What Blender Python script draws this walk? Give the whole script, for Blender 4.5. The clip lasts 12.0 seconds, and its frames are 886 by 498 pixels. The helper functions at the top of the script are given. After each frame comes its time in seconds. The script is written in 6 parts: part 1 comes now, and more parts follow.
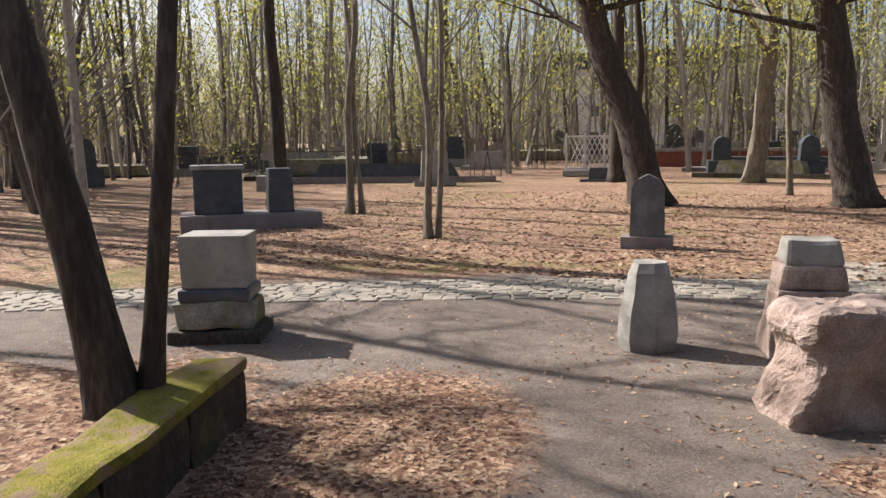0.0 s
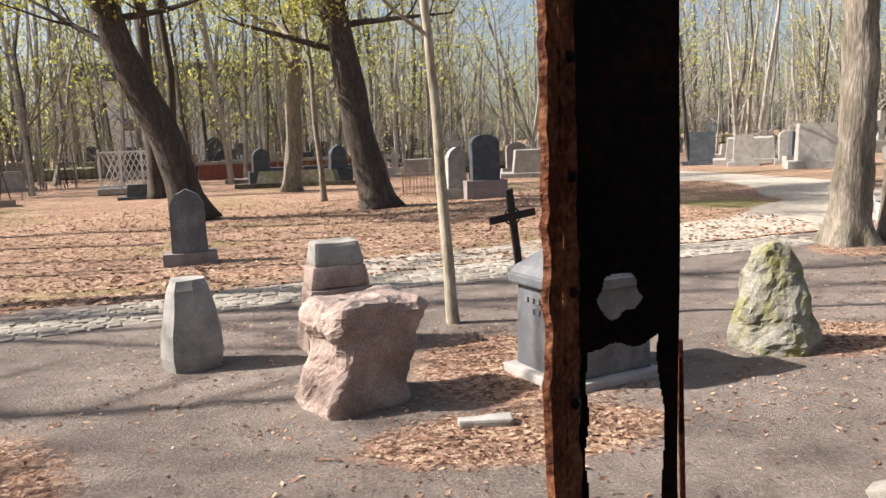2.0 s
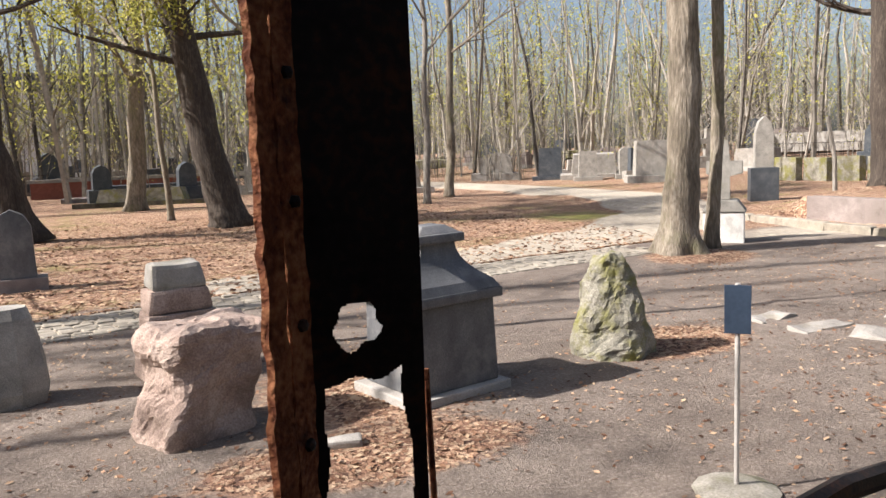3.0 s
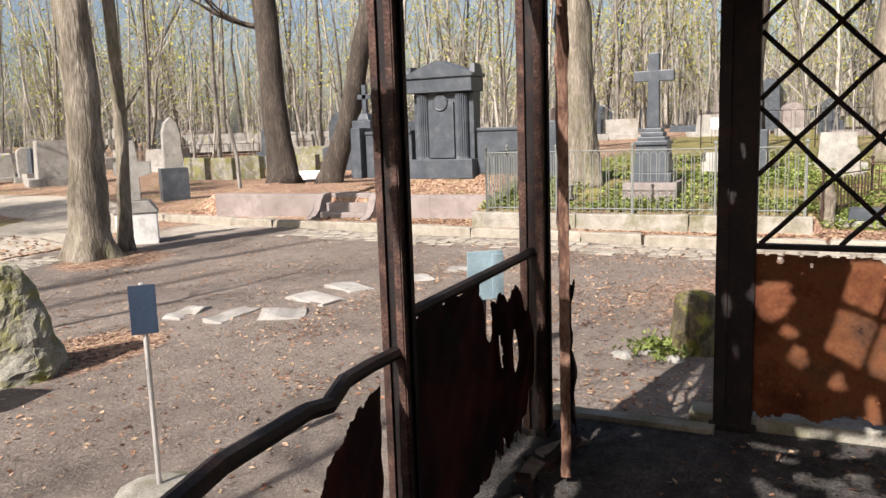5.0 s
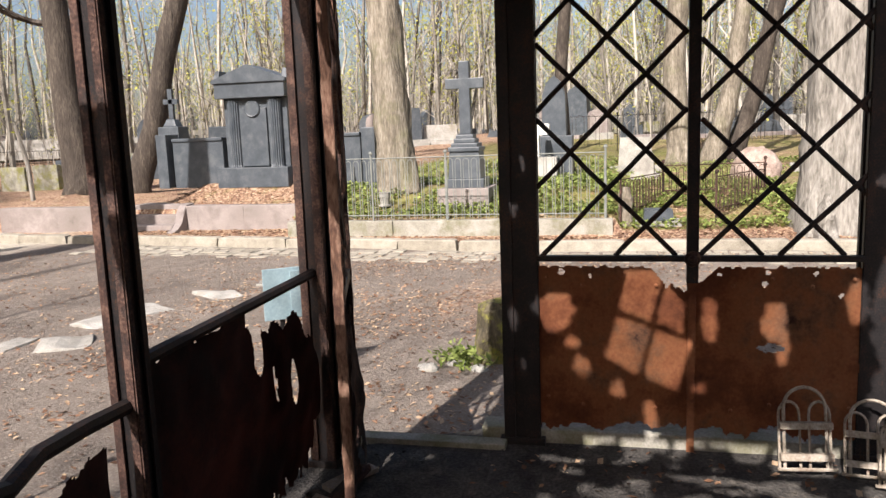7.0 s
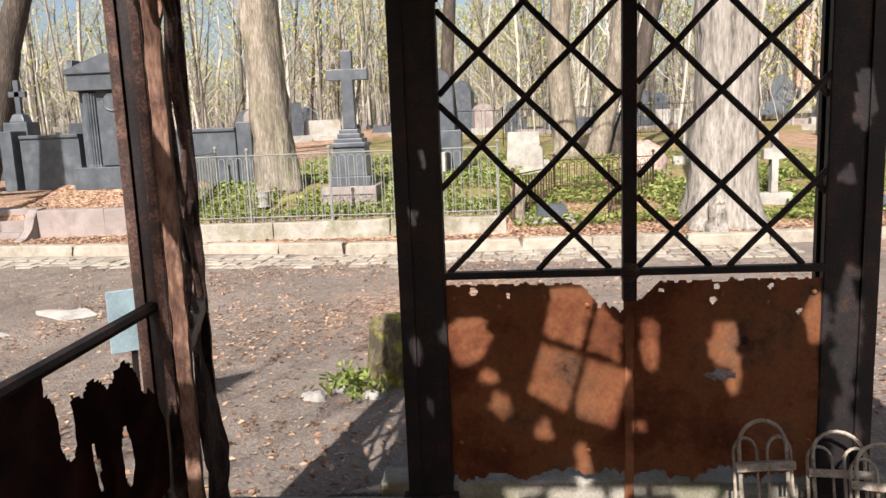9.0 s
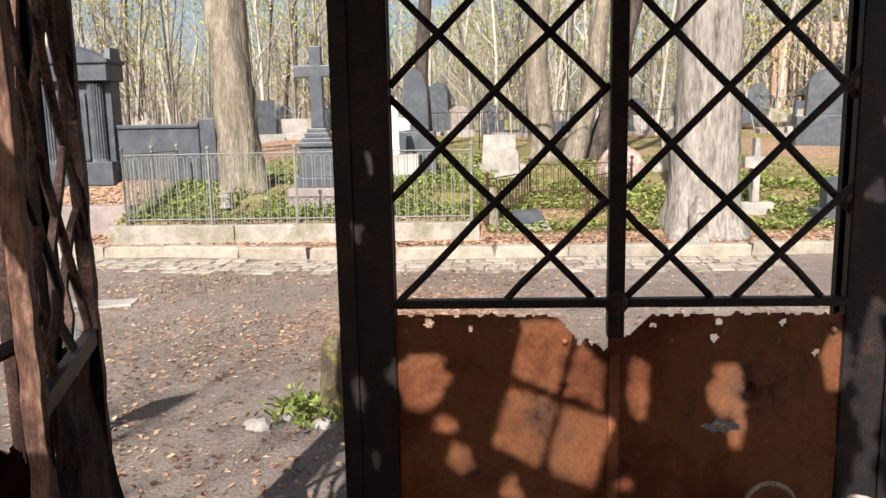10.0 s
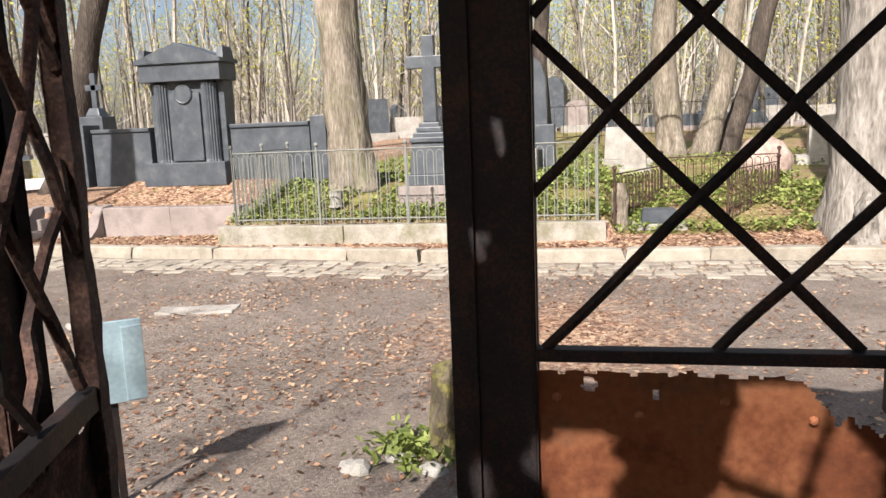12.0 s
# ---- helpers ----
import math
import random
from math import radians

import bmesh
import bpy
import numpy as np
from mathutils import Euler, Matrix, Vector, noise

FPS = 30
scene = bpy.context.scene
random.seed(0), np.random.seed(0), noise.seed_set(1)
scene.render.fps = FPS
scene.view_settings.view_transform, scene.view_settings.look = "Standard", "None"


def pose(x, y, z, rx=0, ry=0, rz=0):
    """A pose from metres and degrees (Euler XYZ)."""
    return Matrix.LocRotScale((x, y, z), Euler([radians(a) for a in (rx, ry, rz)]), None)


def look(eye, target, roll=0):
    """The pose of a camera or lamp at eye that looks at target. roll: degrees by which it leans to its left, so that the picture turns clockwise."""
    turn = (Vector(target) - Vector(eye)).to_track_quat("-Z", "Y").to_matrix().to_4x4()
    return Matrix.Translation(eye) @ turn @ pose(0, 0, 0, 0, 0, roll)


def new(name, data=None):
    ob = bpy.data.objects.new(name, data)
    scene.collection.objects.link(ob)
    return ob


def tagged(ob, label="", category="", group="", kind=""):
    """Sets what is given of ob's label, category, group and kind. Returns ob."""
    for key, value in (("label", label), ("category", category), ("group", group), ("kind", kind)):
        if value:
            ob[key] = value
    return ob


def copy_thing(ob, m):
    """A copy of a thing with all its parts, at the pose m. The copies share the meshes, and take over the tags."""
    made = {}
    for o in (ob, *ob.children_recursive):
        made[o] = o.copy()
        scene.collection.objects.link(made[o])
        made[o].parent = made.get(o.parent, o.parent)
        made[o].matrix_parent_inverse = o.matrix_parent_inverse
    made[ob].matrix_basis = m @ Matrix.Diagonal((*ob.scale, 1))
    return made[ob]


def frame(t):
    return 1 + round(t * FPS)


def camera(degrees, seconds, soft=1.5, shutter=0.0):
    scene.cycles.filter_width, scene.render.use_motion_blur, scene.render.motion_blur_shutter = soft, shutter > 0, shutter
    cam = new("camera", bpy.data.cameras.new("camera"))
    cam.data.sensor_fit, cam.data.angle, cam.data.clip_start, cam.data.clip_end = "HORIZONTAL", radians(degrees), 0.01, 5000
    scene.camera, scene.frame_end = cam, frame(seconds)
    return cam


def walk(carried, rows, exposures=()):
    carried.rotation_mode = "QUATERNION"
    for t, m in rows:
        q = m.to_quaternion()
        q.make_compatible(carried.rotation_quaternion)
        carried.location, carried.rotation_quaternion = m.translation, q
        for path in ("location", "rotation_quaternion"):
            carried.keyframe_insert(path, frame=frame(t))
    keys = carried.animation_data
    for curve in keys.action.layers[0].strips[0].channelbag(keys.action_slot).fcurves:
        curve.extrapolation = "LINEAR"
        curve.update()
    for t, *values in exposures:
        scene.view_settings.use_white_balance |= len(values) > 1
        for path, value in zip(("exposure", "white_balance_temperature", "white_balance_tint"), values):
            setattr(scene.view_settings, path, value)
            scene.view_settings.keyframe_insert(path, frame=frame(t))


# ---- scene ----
cam = camera(59.9, 12.0, soft=1.5, shutter=0.0)
# seconds, place in metres, then yaw, pitch and roll in degrees
ROWS = [
    (0.0, 0.070, 0.050, 1.545, 20.42, -7.96, -0.68),
    (0.5, 0.095, 0.060, 1.545, 10.64, -7.81, -0.49),
    (1.0, 0.125, 0.070, 1.560, -0.31, -7.45, -0.80),
    (1.5, 0.160, 0.070, 1.555, -8.58, -7.68, -1.36),
    (2.0, 0.205, 0.065, 1.550, -12.18, -7.86, -2.28),
    (2.5, 0.250, 0.070, 1.550, -17.01, -7.42, -2.32),
    (3.0, 0.300, 0.075, 1.550, -22.68, -7.09, -2.34),
    (3.5, 0.345, 0.065, 1.555, -34.91, -7.67, -2.11),
    (3.7, 0.355, 0.060, 1.548, -40.53, -7.87, -1.87),
    (5.3, 0.386, 0.008, 1.535, -66.57, -8.88, -2.20),
    (5.5, 0.388, -0.012, 1.540, -67.68, -9.09, -2.30),
    (6.0, 0.398, -0.025, 1.547, -70.92, -9.47, -1.40),
    (6.5, 0.498, -0.060, 1.554, -73.06, -9.71, -1.80),
    (7.0, 0.632, -0.105, 1.563, -76.81, -8.71, -2.10),
    (7.2, 0.646, -0.133, 1.557, -77.34, -8.25, -1.60),
    (9.0, 1.260, 0.026, 1.537, -85.29, -9.32, -2.30),
    (9.5, 1.453, -0.056, 1.538, -84.88, -9.50, -2.60),
    (10.0, 1.709, -0.011, 1.522, -87.13, -9.23, -1.10),
    (10.5, 1.852, 0.077, 1.527, -88.73, -8.45, -0.70),
    (11.0, 2.051, 0.130, 1.489, -79.84, -8.28, -2.60),
    (11.5, 2.255, 0.121, 1.484, -78.11, -8.36, -3.70),
    (12.0, 2.449, 0.127, 1.443, -78.64, -9.09, -2.30),
]
walk(cam, [(t, pose(x, y, z, 90 + pitch, 0, yaw) @ pose(0, 0, 0, 0, 0, roll)) for t, x, y, z, yaw, pitch, roll in ROWS],
     exposures=[(0.0, 0.92, 6500, 13), (0.5, 1.00, 6500, 13), (1.5, 1.24, 6500, 13), (2.5, 1.22, 6500, 13), (3.5, 1.06, 6500, 13), (5.5, 1.00, 6500, 13), (6.3, 1.08, 6500, 13), (7.2, 1.06, 6500, 13), (9.0, 1.12, 6500, 13), (10.5, 1.02, 6500, 13), (12.0, 1.10, 6500, 13)])

# ---- light ----
SUN_TO = Vector((-0.75, 0.15, 0.643)).normalized()      # towards the sun
world = bpy.data.worlds.new("sky")
scene.world = world
world.use_nodes = True
wn = world.node_tree
sky = wn.nodes.new("ShaderNodeTexSky")
sky.sky_type, sky.sun_disc = "NISHITA", False
sky.sun_elevation = math.asin(SUN_TO.z)
sky.sun_rotation = math.atan2(SUN_TO.x, SUN_TO.y)
sky.dust_density = 3.5
bg = wn.nodes["Background"]
bg.inputs[1].default_value = 0.075
wn.links.new(sky.outputs[0], bg.inputs[0])
sun = new("sun", bpy.data.lights.new("sun", "SUN"))
sun.data.energy, sun.data.angle, sun.data.color = 5.0, radians(0.5), (1.0, 0.94, 0.885)
sun.matrix_world = look(SUN_TO * 60, (0, 0, 0))


# ---- materials ----
def mat(name, stops, scale=6.0, rough=0.8, metal=0.0, bump=0.3, detail=8.0, spec=0.3, fine=60.0, island=0.0, stretch=(1, 1, 1),
        coat=None, coat_scale=2.0, coat_range=(0.5, 0.65), dist=0.02, obj=0.0, trans=0.0, grain=0.45):
    """A rough natural surface: a ramp of colours over noise, a finer grain, a second growth or stain over it, and relief."""
    m = bpy.data.materials.new(name)
    m.use_nodes = True
    n, l = m.node_tree.nodes, m.node_tree.links
    b = n["Principled BSDF"]
    geo = n.new("ShaderNodeNewGeometry")
    mp = n.new("ShaderNodeMapping")
    mp.inputs["Scale"].default_value = stretch
    l.new(geo.outputs["Position"], mp.inputs[0])
    big = n.new("ShaderNodeTexNoise")
    big.inputs["Scale"].default_value, big.inputs["Detail"].default_value, big.inputs["Roughness"].default_value = scale, detail, 0.65
    l.new(mp.outputs[0], big.inputs["Vector"])
    small = n.new("ShaderNodeTexNoise")
    small.inputs["Scale"].default_value, small.inputs["Detail"].default_value = fine, 4.0
    l.new(mp.outputs[0], small.inputs["Vector"])
    mix = n.new("ShaderNodeMath")
    mix.operation = "MULTIPLY_ADD"
    mix.inputs[1].default_value = grain
    l.new(small.outputs[0], mix.inputs[0])
    sub = n.new("ShaderNodeMath")
    sub.operation = "MULTIPLY"
    sub.inputs[1].default_value = 1.07 - grain
    l.new(big.outputs[0], sub.inputs[0])
    l.new(sub.outputs[0], mix.inputs[2])
    val = mix.outputs[0]
    if island or obj:
        add = n.new("ShaderNodeMath")
        add.operation = "MULTIPLY_ADD"
        add.inputs[1].default_value = island or obj
        src = geo.outputs["Random Per Island"] if island else n.new("ShaderNodeObjectInfo").outputs["Random"]
        l.new(src, add.inputs[0])
        off = n.new("ShaderNodeMath")
        off.operation = "SUBTRACT"
        off.inputs[1].default_value = (island or obj) / 2
        l.new(val, off.inputs[0])
        l.new(off.outputs[0], add.inputs[2])
        val = add.outputs[0]
    ramp = n.new("ShaderNodeValToRGB")
    e = ramp.color_ramp.elements
    while len(e) < len(stops):
        e.new(0.5)
    for el, (p, c) in zip(e, stops):
        el.position, el.color = p, (*c, 1)
    l.new(val, ramp.inputs[0])
    col = ramp.outputs[0]
    if coat:
        cn = n.new("ShaderNodeTexNoise")
        cn.inputs["Scale"].default_value, cn.inputs["Detail"].default_value, cn.inputs["Roughness"].default_value = coat_scale, 9.0, 0.7
        l.new(geo.outputs["Position"], cn.inputs["Vector"])
        mr = n.new("ShaderNodeMapRange")
        mr.inputs[1].default_value, mr.inputs[2].default_value = coat_range
        l.new(cn.outputs[0], mr.inputs[0])
        cm = n.new("ShaderNodeMix")
        cm.data_type = "RGBA"
        l.new(mr.outputs[0], cm.inputs[0])
        l.new(col, cm.inputs[6])
        cm.inputs[7].default_value = (*coat, 1)
        col = cm.outputs[2]
    l.new(col, b.inputs["Base Color"])
    b.inputs["Roughness"].default_value, b.inputs["Metallic"].default_value = rough, metal
    b.inputs["Specular IOR Level"].default_value = spec
    if trans:
        b.inputs["Subsurface Weight"].default_value = 0.0
        tr = n.new("ShaderNodeBsdfTranslucent")
        l.new(col, tr.inputs[0])
        ms = n.new("ShaderNodeMixShader")
        ms.inputs[0].default_value = trans
        l.new(b.outputs[0], ms.inputs[1])
        l.new(tr.outputs[0], ms.inputs[2])
        l.new(ms.outputs[0], n["Material Output"].inputs[0])
    bp = n.new("ShaderNodeBump")
    bp.inputs["Strength"].default_value, bp.inputs["Distance"].default_value = bump, dist
    l.new(mix.outputs[0], bp.inputs["Height"])
    l.new(bp.outputs[0], b.inputs["Normal"])
    return m


BURNT = mat("burnt_iron", [(0.38, (0.012, 0.011, 0.012)), (0.55, (0.022, 0.019, 0.019)), (0.68, (0.06, 0.03, 0.02))], 9, 0.55, 0.35, 0.35, fine=140, dist=0.004,
            coat=(0.06, 0.024, 0.015), coat_scale=7, coat_range=(0.6, 0.78))
RUST = mat("rusted_sheet", [(0.34, (0.09, 0.03, 0.015)), (0.47, (0.2, 0.068, 0.03)), (0.58, (0.33, 0.135, 0.06)), (0.72, (0.46, 0.25, 0.14))], 3.2, 0.72, 0.05, 0.5, fine=70, grain=0.14, dist=0.004,
           coat=(0.045, 0.018, 0.013), coat_scale=3.2, coat_range=(0.5, 0.68))
FLAKE = mat("flaking_rust", [(0.36, (0.04, 0.014, 0.009)), (0.5, (0.17, 0.055, 0.024)), (0.64, (0.36, 0.16, 0.075))], 22, 0.85, 0.0, 0.9, fine=160, dist=0.01,
            coat=(0.05, 0.02, 0.014), coat_scale=14, coat_range=(0.54, 0.66))
LEAF_RUST = mat("dull_brown_rust", [(0.36, (0.04, 0.021, 0.015)), (0.5, (0.13, 0.068, 0.045)), (0.64, (0.27, 0.165, 0.115))], 14, 0.85, 0.0, 0.9, fine=110, dist=0.008, stretch=(1, 1, 0.25),
                coat=(0.06, 0.03, 0.022), coat_scale=10, coat_range=(0.5, 0.64))
BLACK_STONE = mat("dark_granite", [(0.35, (0.035, 0.042, 0.05)), (0.55, (0.062, 0.072, 0.082)), (0.7, (0.11, 0.118, 0.125))], 5, 0.42, 0, 0.12, fine=220, dist=0.003,
                  coat=(0.12, 0.13, 0.13), coat_scale=2.2, coat_range=(0.56, 0.8))
TOMB_STONE = mat("weathered_tomb_stone", [(0.35, (0.06, 0.064, 0.068)), (0.55, (0.11, 0.115, 0.12)), (0.7, (0.19, 0.19, 0.188))], 5, 0.5, 0, 0.2, fine=180, dist=0.005,
                 coat=(0.24, 0.235, 0.22), coat_scale=2.4, coat_range=(0.52, 0.75), stretch=(1, 1, 0.5))
GREY_STONE = mat("grey_granite", [(0.35, (0.15, 0.147, 0.133)), (0.52, (0.265, 0.255, 0.228)), (0.68, (0.41, 0.39, 0.345))], 5, 0.8, 0, 0.35, fine=150, dist=0.008,
                 coat=(0.13, 0.12, 0.08), coat_scale=2.5, coat_range=(0.54, 0.75))
PALE_STONE = mat("pale_stone", [(0.33, (0.16, 0.148, 0.13)), (0.5, (0.28, 0.265, 0.235)), (0.7, (0.42, 0.4, 0.365))], 4, 0.85, 0, 0.35, fine=120, dist=0.008,
                 coat=(0.2, 0.17, 0.11), coat_scale=2.6, coat_range=(0.55, 0.75), obj=0.12)
PINK_STONE = mat("pink_granite", [(0.35, (0.16, 0.115, 0.095)), (0.52, (0.3, 0.225, 0.185)), (0.68, (0.46, 0.375, 0.315))], 5, 0.85, 0, 0.7, fine=90, dist=0.02,
                 coat=(0.16, 0.12, 0.09), coat_scale=3, coat_range=(0.52, 0.7))
RED_STONE = mat("red_granite", [(0.35, (0.14, 0.115, 0.105)), (0.55, (0.235, 0.2, 0.183)), (0.7, (0.34, 0.3, 0.278))], 4, 0.7, 0, 0.3, fine=160, dist=0.006,
                coat=(0.12, 0.1, 0.085), coat_scale=2, coat_range=(0.52, 0.75))
MOSS_STONE = mat("mossy_stone", [(0.35, (0.10, 0.10, 0.085)), (0.52, (0.2, 0.19, 0.15)), (0.7, (0.36, 0.34, 0.29))], 6, 0.9, 0, 0.8, fine=80, dist=0.02,
                 coat=(0.17, 0.165, 0.05), coat_scale=3.2, coat_range=(0.46, 0.6))
MOSS = mat("moss", [(0.3, (0.05, 0.05, 0.012)), (0.5, (0.16, 0.15, 0.02)), (0.7, (0.31, 0.27, 0.05))], 9, 1.0, 0, 1.0, fine=110, dist=0.02,
           coat=(0.2, 0.14, 0.1), coat_scale=4.5, coat_range=(0.5, 0.6))
POST_RUST = mat("brown_scale", [(0.36, (0.018, 0.012, 0.011)), (0.52, (0.05, 0.026, 0.02)), (0.68, (0.13, 0.075, 0.055))], 16, 0.8, 0.0, 0.8, fine=120, dist=0.008,
                coat=(0.02, 0.016, 0.015), coat_scale=9, coat_range=(0.5, 0.64))
BURNT_SHEET = mat("burnt_red_sheet", [(0.36, (0.02, 0.01, 0.01)), (0.52, (0.05, 0.018, 0.015)), (0.68, (0.09, 0.03, 0.022))], 3, 0.7, 0.1, 0.4, fine=70, dist=0.005, grain=0.2,
                  coat=(0.012, 0.01, 0.01), coat_scale=2.4, coat_range=(0.5, 0.68))
MOSSY_BARK = mat("mossy_rotten_bark", [(0.35, (0.035, 0.03, 0.02)), (0.55, (0.085, 0.07, 0.045)), (0.72, (0.17, 0.145, 0.09))], 8, 0.95, 0, 0.9, fine=60, dist=0.02, stretch=(1, 1, 0.4),
                 coat=(0.19, 0.18, 0.035), coat_scale=5, coat_range=(0.5, 0.62))
# stone darkened in its base colour for the plot wall's shaded side
SHADE_STONE = mat("shade_dark_stone", [(0.35, (0.02, 0.018, 0.014)), (0.55, (0.05, 0.043, 0.032)), (0.72, (0.11, 0.1, 0.075))], 5, 0.85, 0, 0.9, fine=50, dist=0.02, stretch=(1, 1, 0.4),
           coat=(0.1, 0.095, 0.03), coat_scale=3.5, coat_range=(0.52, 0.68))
CONCRETE = mat("weathered_concrete", [(0.33, (0.13, 0.118, 0.095)), (0.5, (0.24, 0.225, 0.185)), (0.7, (0.37, 0.35, 0.305))], 4, 0.9, 0, 0.5, fine=90, dist=0.01,
               coat=(0.13, 0.125, 0.065), coat_scale=2.4, coat_range=(0.47, 0.66))
CHARRED = mat("charred_floor", [(0.34, (0.014, 0.013, 0.012)), (0.5, (0.04, 0.036, 0.033)), (0.62, (0.075, 0.068, 0.06)), (0.76, (0.16, 0.148, 0.132))], 7, 0.95, 0, 1.0, fine=70, dist=0.03,
              coat=(0.16, 0.14, 0.115), coat_scale=5, coat_range=(0.56, 0.72))
BARK_DARK = mat("dark_bark", [(0.35, (0.028, 0.023, 0.019)), (0.55, (0.062, 0.05, 0.04)), (0.7, (0.12, 0.1, 0.08))], 7, 0.95, 0, 1.0, fine=40, stretch=(1, 1, 0.22), dist=0.05)
BARK = mat("grey_bark", [(0.34, (0.07, 0.06, 0.045)), (0.52, (0.17, 0.145, 0.11)), (0.68, (0.31, 0.275, 0.22))], 8, 0.95, 0, 1.0, fine=42, stretch=(1, 1, 0.2), dist=0.05,
           coat=(0.14, 0.14, 0.07), coat_scale=1.4, coat_range=(0.52, 0.75))
BARK_PALE = mat("pale_bark", [(0.36, (0.075, 0.068, 0.058)), (0.5, (0.18, 0.165, 0.142)), (0.66, (0.31, 0.29, 0.255))], 9, 0.95, 0, 1.0, fine=34, stretch=(1, 1, 0.18), dist=0.04)
TWIG = mat("far_wood", [(0.22, (0.05, 0.045, 0.04)), (0.5, (0.17, 0.154, 0.128)), (0.78, (0.38, 0.35, 0.3))], 0.6, 0.95, 0, 0.2, fine=9, island=0.55)
BUD = mat("spring_leaf", [(0.3, (0.13, 0.14, 0.02)), (0.5, (0.32, 0.32, 0.06)), (0.7, (0.48, 0.46, 0.13))], 3, 0.7, 0, 0.0, fine=20, island=0.4, trans=0.45)
IVY = mat("ground_ivy", [(0.3, (0.075, 0.105, 0.022)), (0.5, (0.17, 0.215, 0.05)), (0.7, (0.29, 0.34, 0.1))], 3, 0.6, 0, 0.0, fine=20, island=0.5, trans=0.3)
LITTER = mat("fallen_leaves", [(0.22, (0.07, 0.035, 0.02)), (0.42, (0.185, 0.095, 0.055)), (0.58, (0.32, 0.185, 0.11)), (0.8, (0.45, 0.33, 0.215))], 2, 0.8, 0, 0.0, fine=20, island=0.7, trans=0.15)
ZINC = mat("pale_blue_sheet", [(0.3, (0.16, 0.23, 0.26)), (0.6, (0.25, 0.34, 0.37)), (0.8, (0.36, 0.44, 0.46))], 5, 0.6, 0.0, 0.1, fine=60, dist=0.003)
SIGN_BLUE = mat("dark_blue_enamel", [(0.3, (0.022, 0.036, 0.06)), (0.7, (0.042, 0.062, 0.095))], 5, 0.4, 0, 0.05, dist=0.002)
WHITE_ROD = mat("pale_pole", [(0.3, (0.3, 0.29, 0.27)), (0.7, (0.52, 0.5, 0.47))], 8, 0.6, 0.2, 0.1, dist=0.002)
WHITE_STONE = mat("white_marble", [(0.3, (0.5, 0.49, 0.46)), (0.55, (0.68, 0.67, 0.63)), (0.75, (0.78, 0.77, 0.74))], 4, 0.7, 0, 0.2, dist=0.004, coat=(0.35, 0.34, 0.3), coat_scale=3, coat_range=(0.54, 0.75))
CREAM = mat("dull_cream_paint", [(0.33, (0.17, 0.135, 0.1)), (0.52, (0.3, 0.255, 0.2)), (0.7, (0.43, 0.38, 0.32))], 20, 0.75, 0.0, 0.4, fine=120, dist=0.003, coat=(0.14, 0.08, 0.05), coat_scale=14, coat_range=(0.52, 0.68))
INK = mat("incised_lines", [(0.3, (0.1, 0.105, 0.11)), (0.7, (0.17, 0.17, 0.17))], 9, 0.8, 0, 0.1)
SAPLING = mat("pale_sapling_bark", [(0.36, (0.15, 0.125, 0.08)), (0.5, (0.27, 0.235, 0.165)), (0.66, (0.4, 0.355, 0.265))], 9, 0.9, 0, 0.6, fine=40, stretch=(1, 1, 0.3), dist=0.01)
SETT = mat("worn_sett_stone", [(0.33, (0.14, 0.122, 0.095)), (0.5, (0.245, 0.22, 0.175)), (0.7, (0.36, 0.33, 0.272))], 6, 0.9, 0, 0.4, fine=120, dist=0.006, obj=0.14)
GREEN_IRON = mat("grey_green_fence_paint", [(0.3, (0.11, 0.12, 0.11)), (0.6, (0.2, 0.21, 0.19)), (0.8, (0.25, 0.16, 0.1))], 14, 0.7, 0.1, 0.2, fine=90, dist=0.003)
RED_FENCE = mat("brick_red_paint", [(0.3, (0.14, 0.05, 0.035)), (0.6, (0.24, 0.09, 0.065)), (0.8, (0.32, 0.15, 0.11))], 6, 0.85, 0, 0.2)
FACADE = mat("salmon_render", [(0.3, (0.42, 0.25, 0.18)), (0.6, (0.52, 0.33, 0.25)), (0.8, (0.6, 0.42, 0.33))], 1.0, 0.9, 0, 0.1, fine=12)
FACADE_GREY = mat("pale_grey_render", [(0.3, (0.45, 0.45, 0.45)), (0.6, (0.55, 0.55, 0.54)), (0.8, (0.62, 0.62, 0.6))], 1.0, 0.9, 0, 0.1, fine=12)
DARK_PANE = mat("far_window_glass", [(0.3, (0.05, 0.06, 0.07)), (0.7, (0.1, 0.11, 0.12))], 1.0, 0.2, 0, 0.0)


# ---- mesh helpers ----
def link(name, bm, material, parent=None, label="", smooth=False):
    me = bpy.data.meshes.new(name)
    bmesh.ops.recalc_face_normals(bm, faces=bm.faces)
    bm.to_mesh(me)
    bm.free()
    me.materials.append(material)
    if smooth:
        me.shade_smooth()
    ob = new(name, me)
    if parent:
        ob.parent = parent
    if label:
        ob["label"] = label
    return ob


def part(name, bm, material, parent, label="", smooth=False):
    return link(name, bm, material, parent, label, smooth)


def thing(name, label, category, m=None, group="", kind=""):
    ob = new(name)
    ob.empty_display_size = 0.1
    if m is not None:
        ob.matrix_world = m
    return tagged(ob, label, category, group, kind)


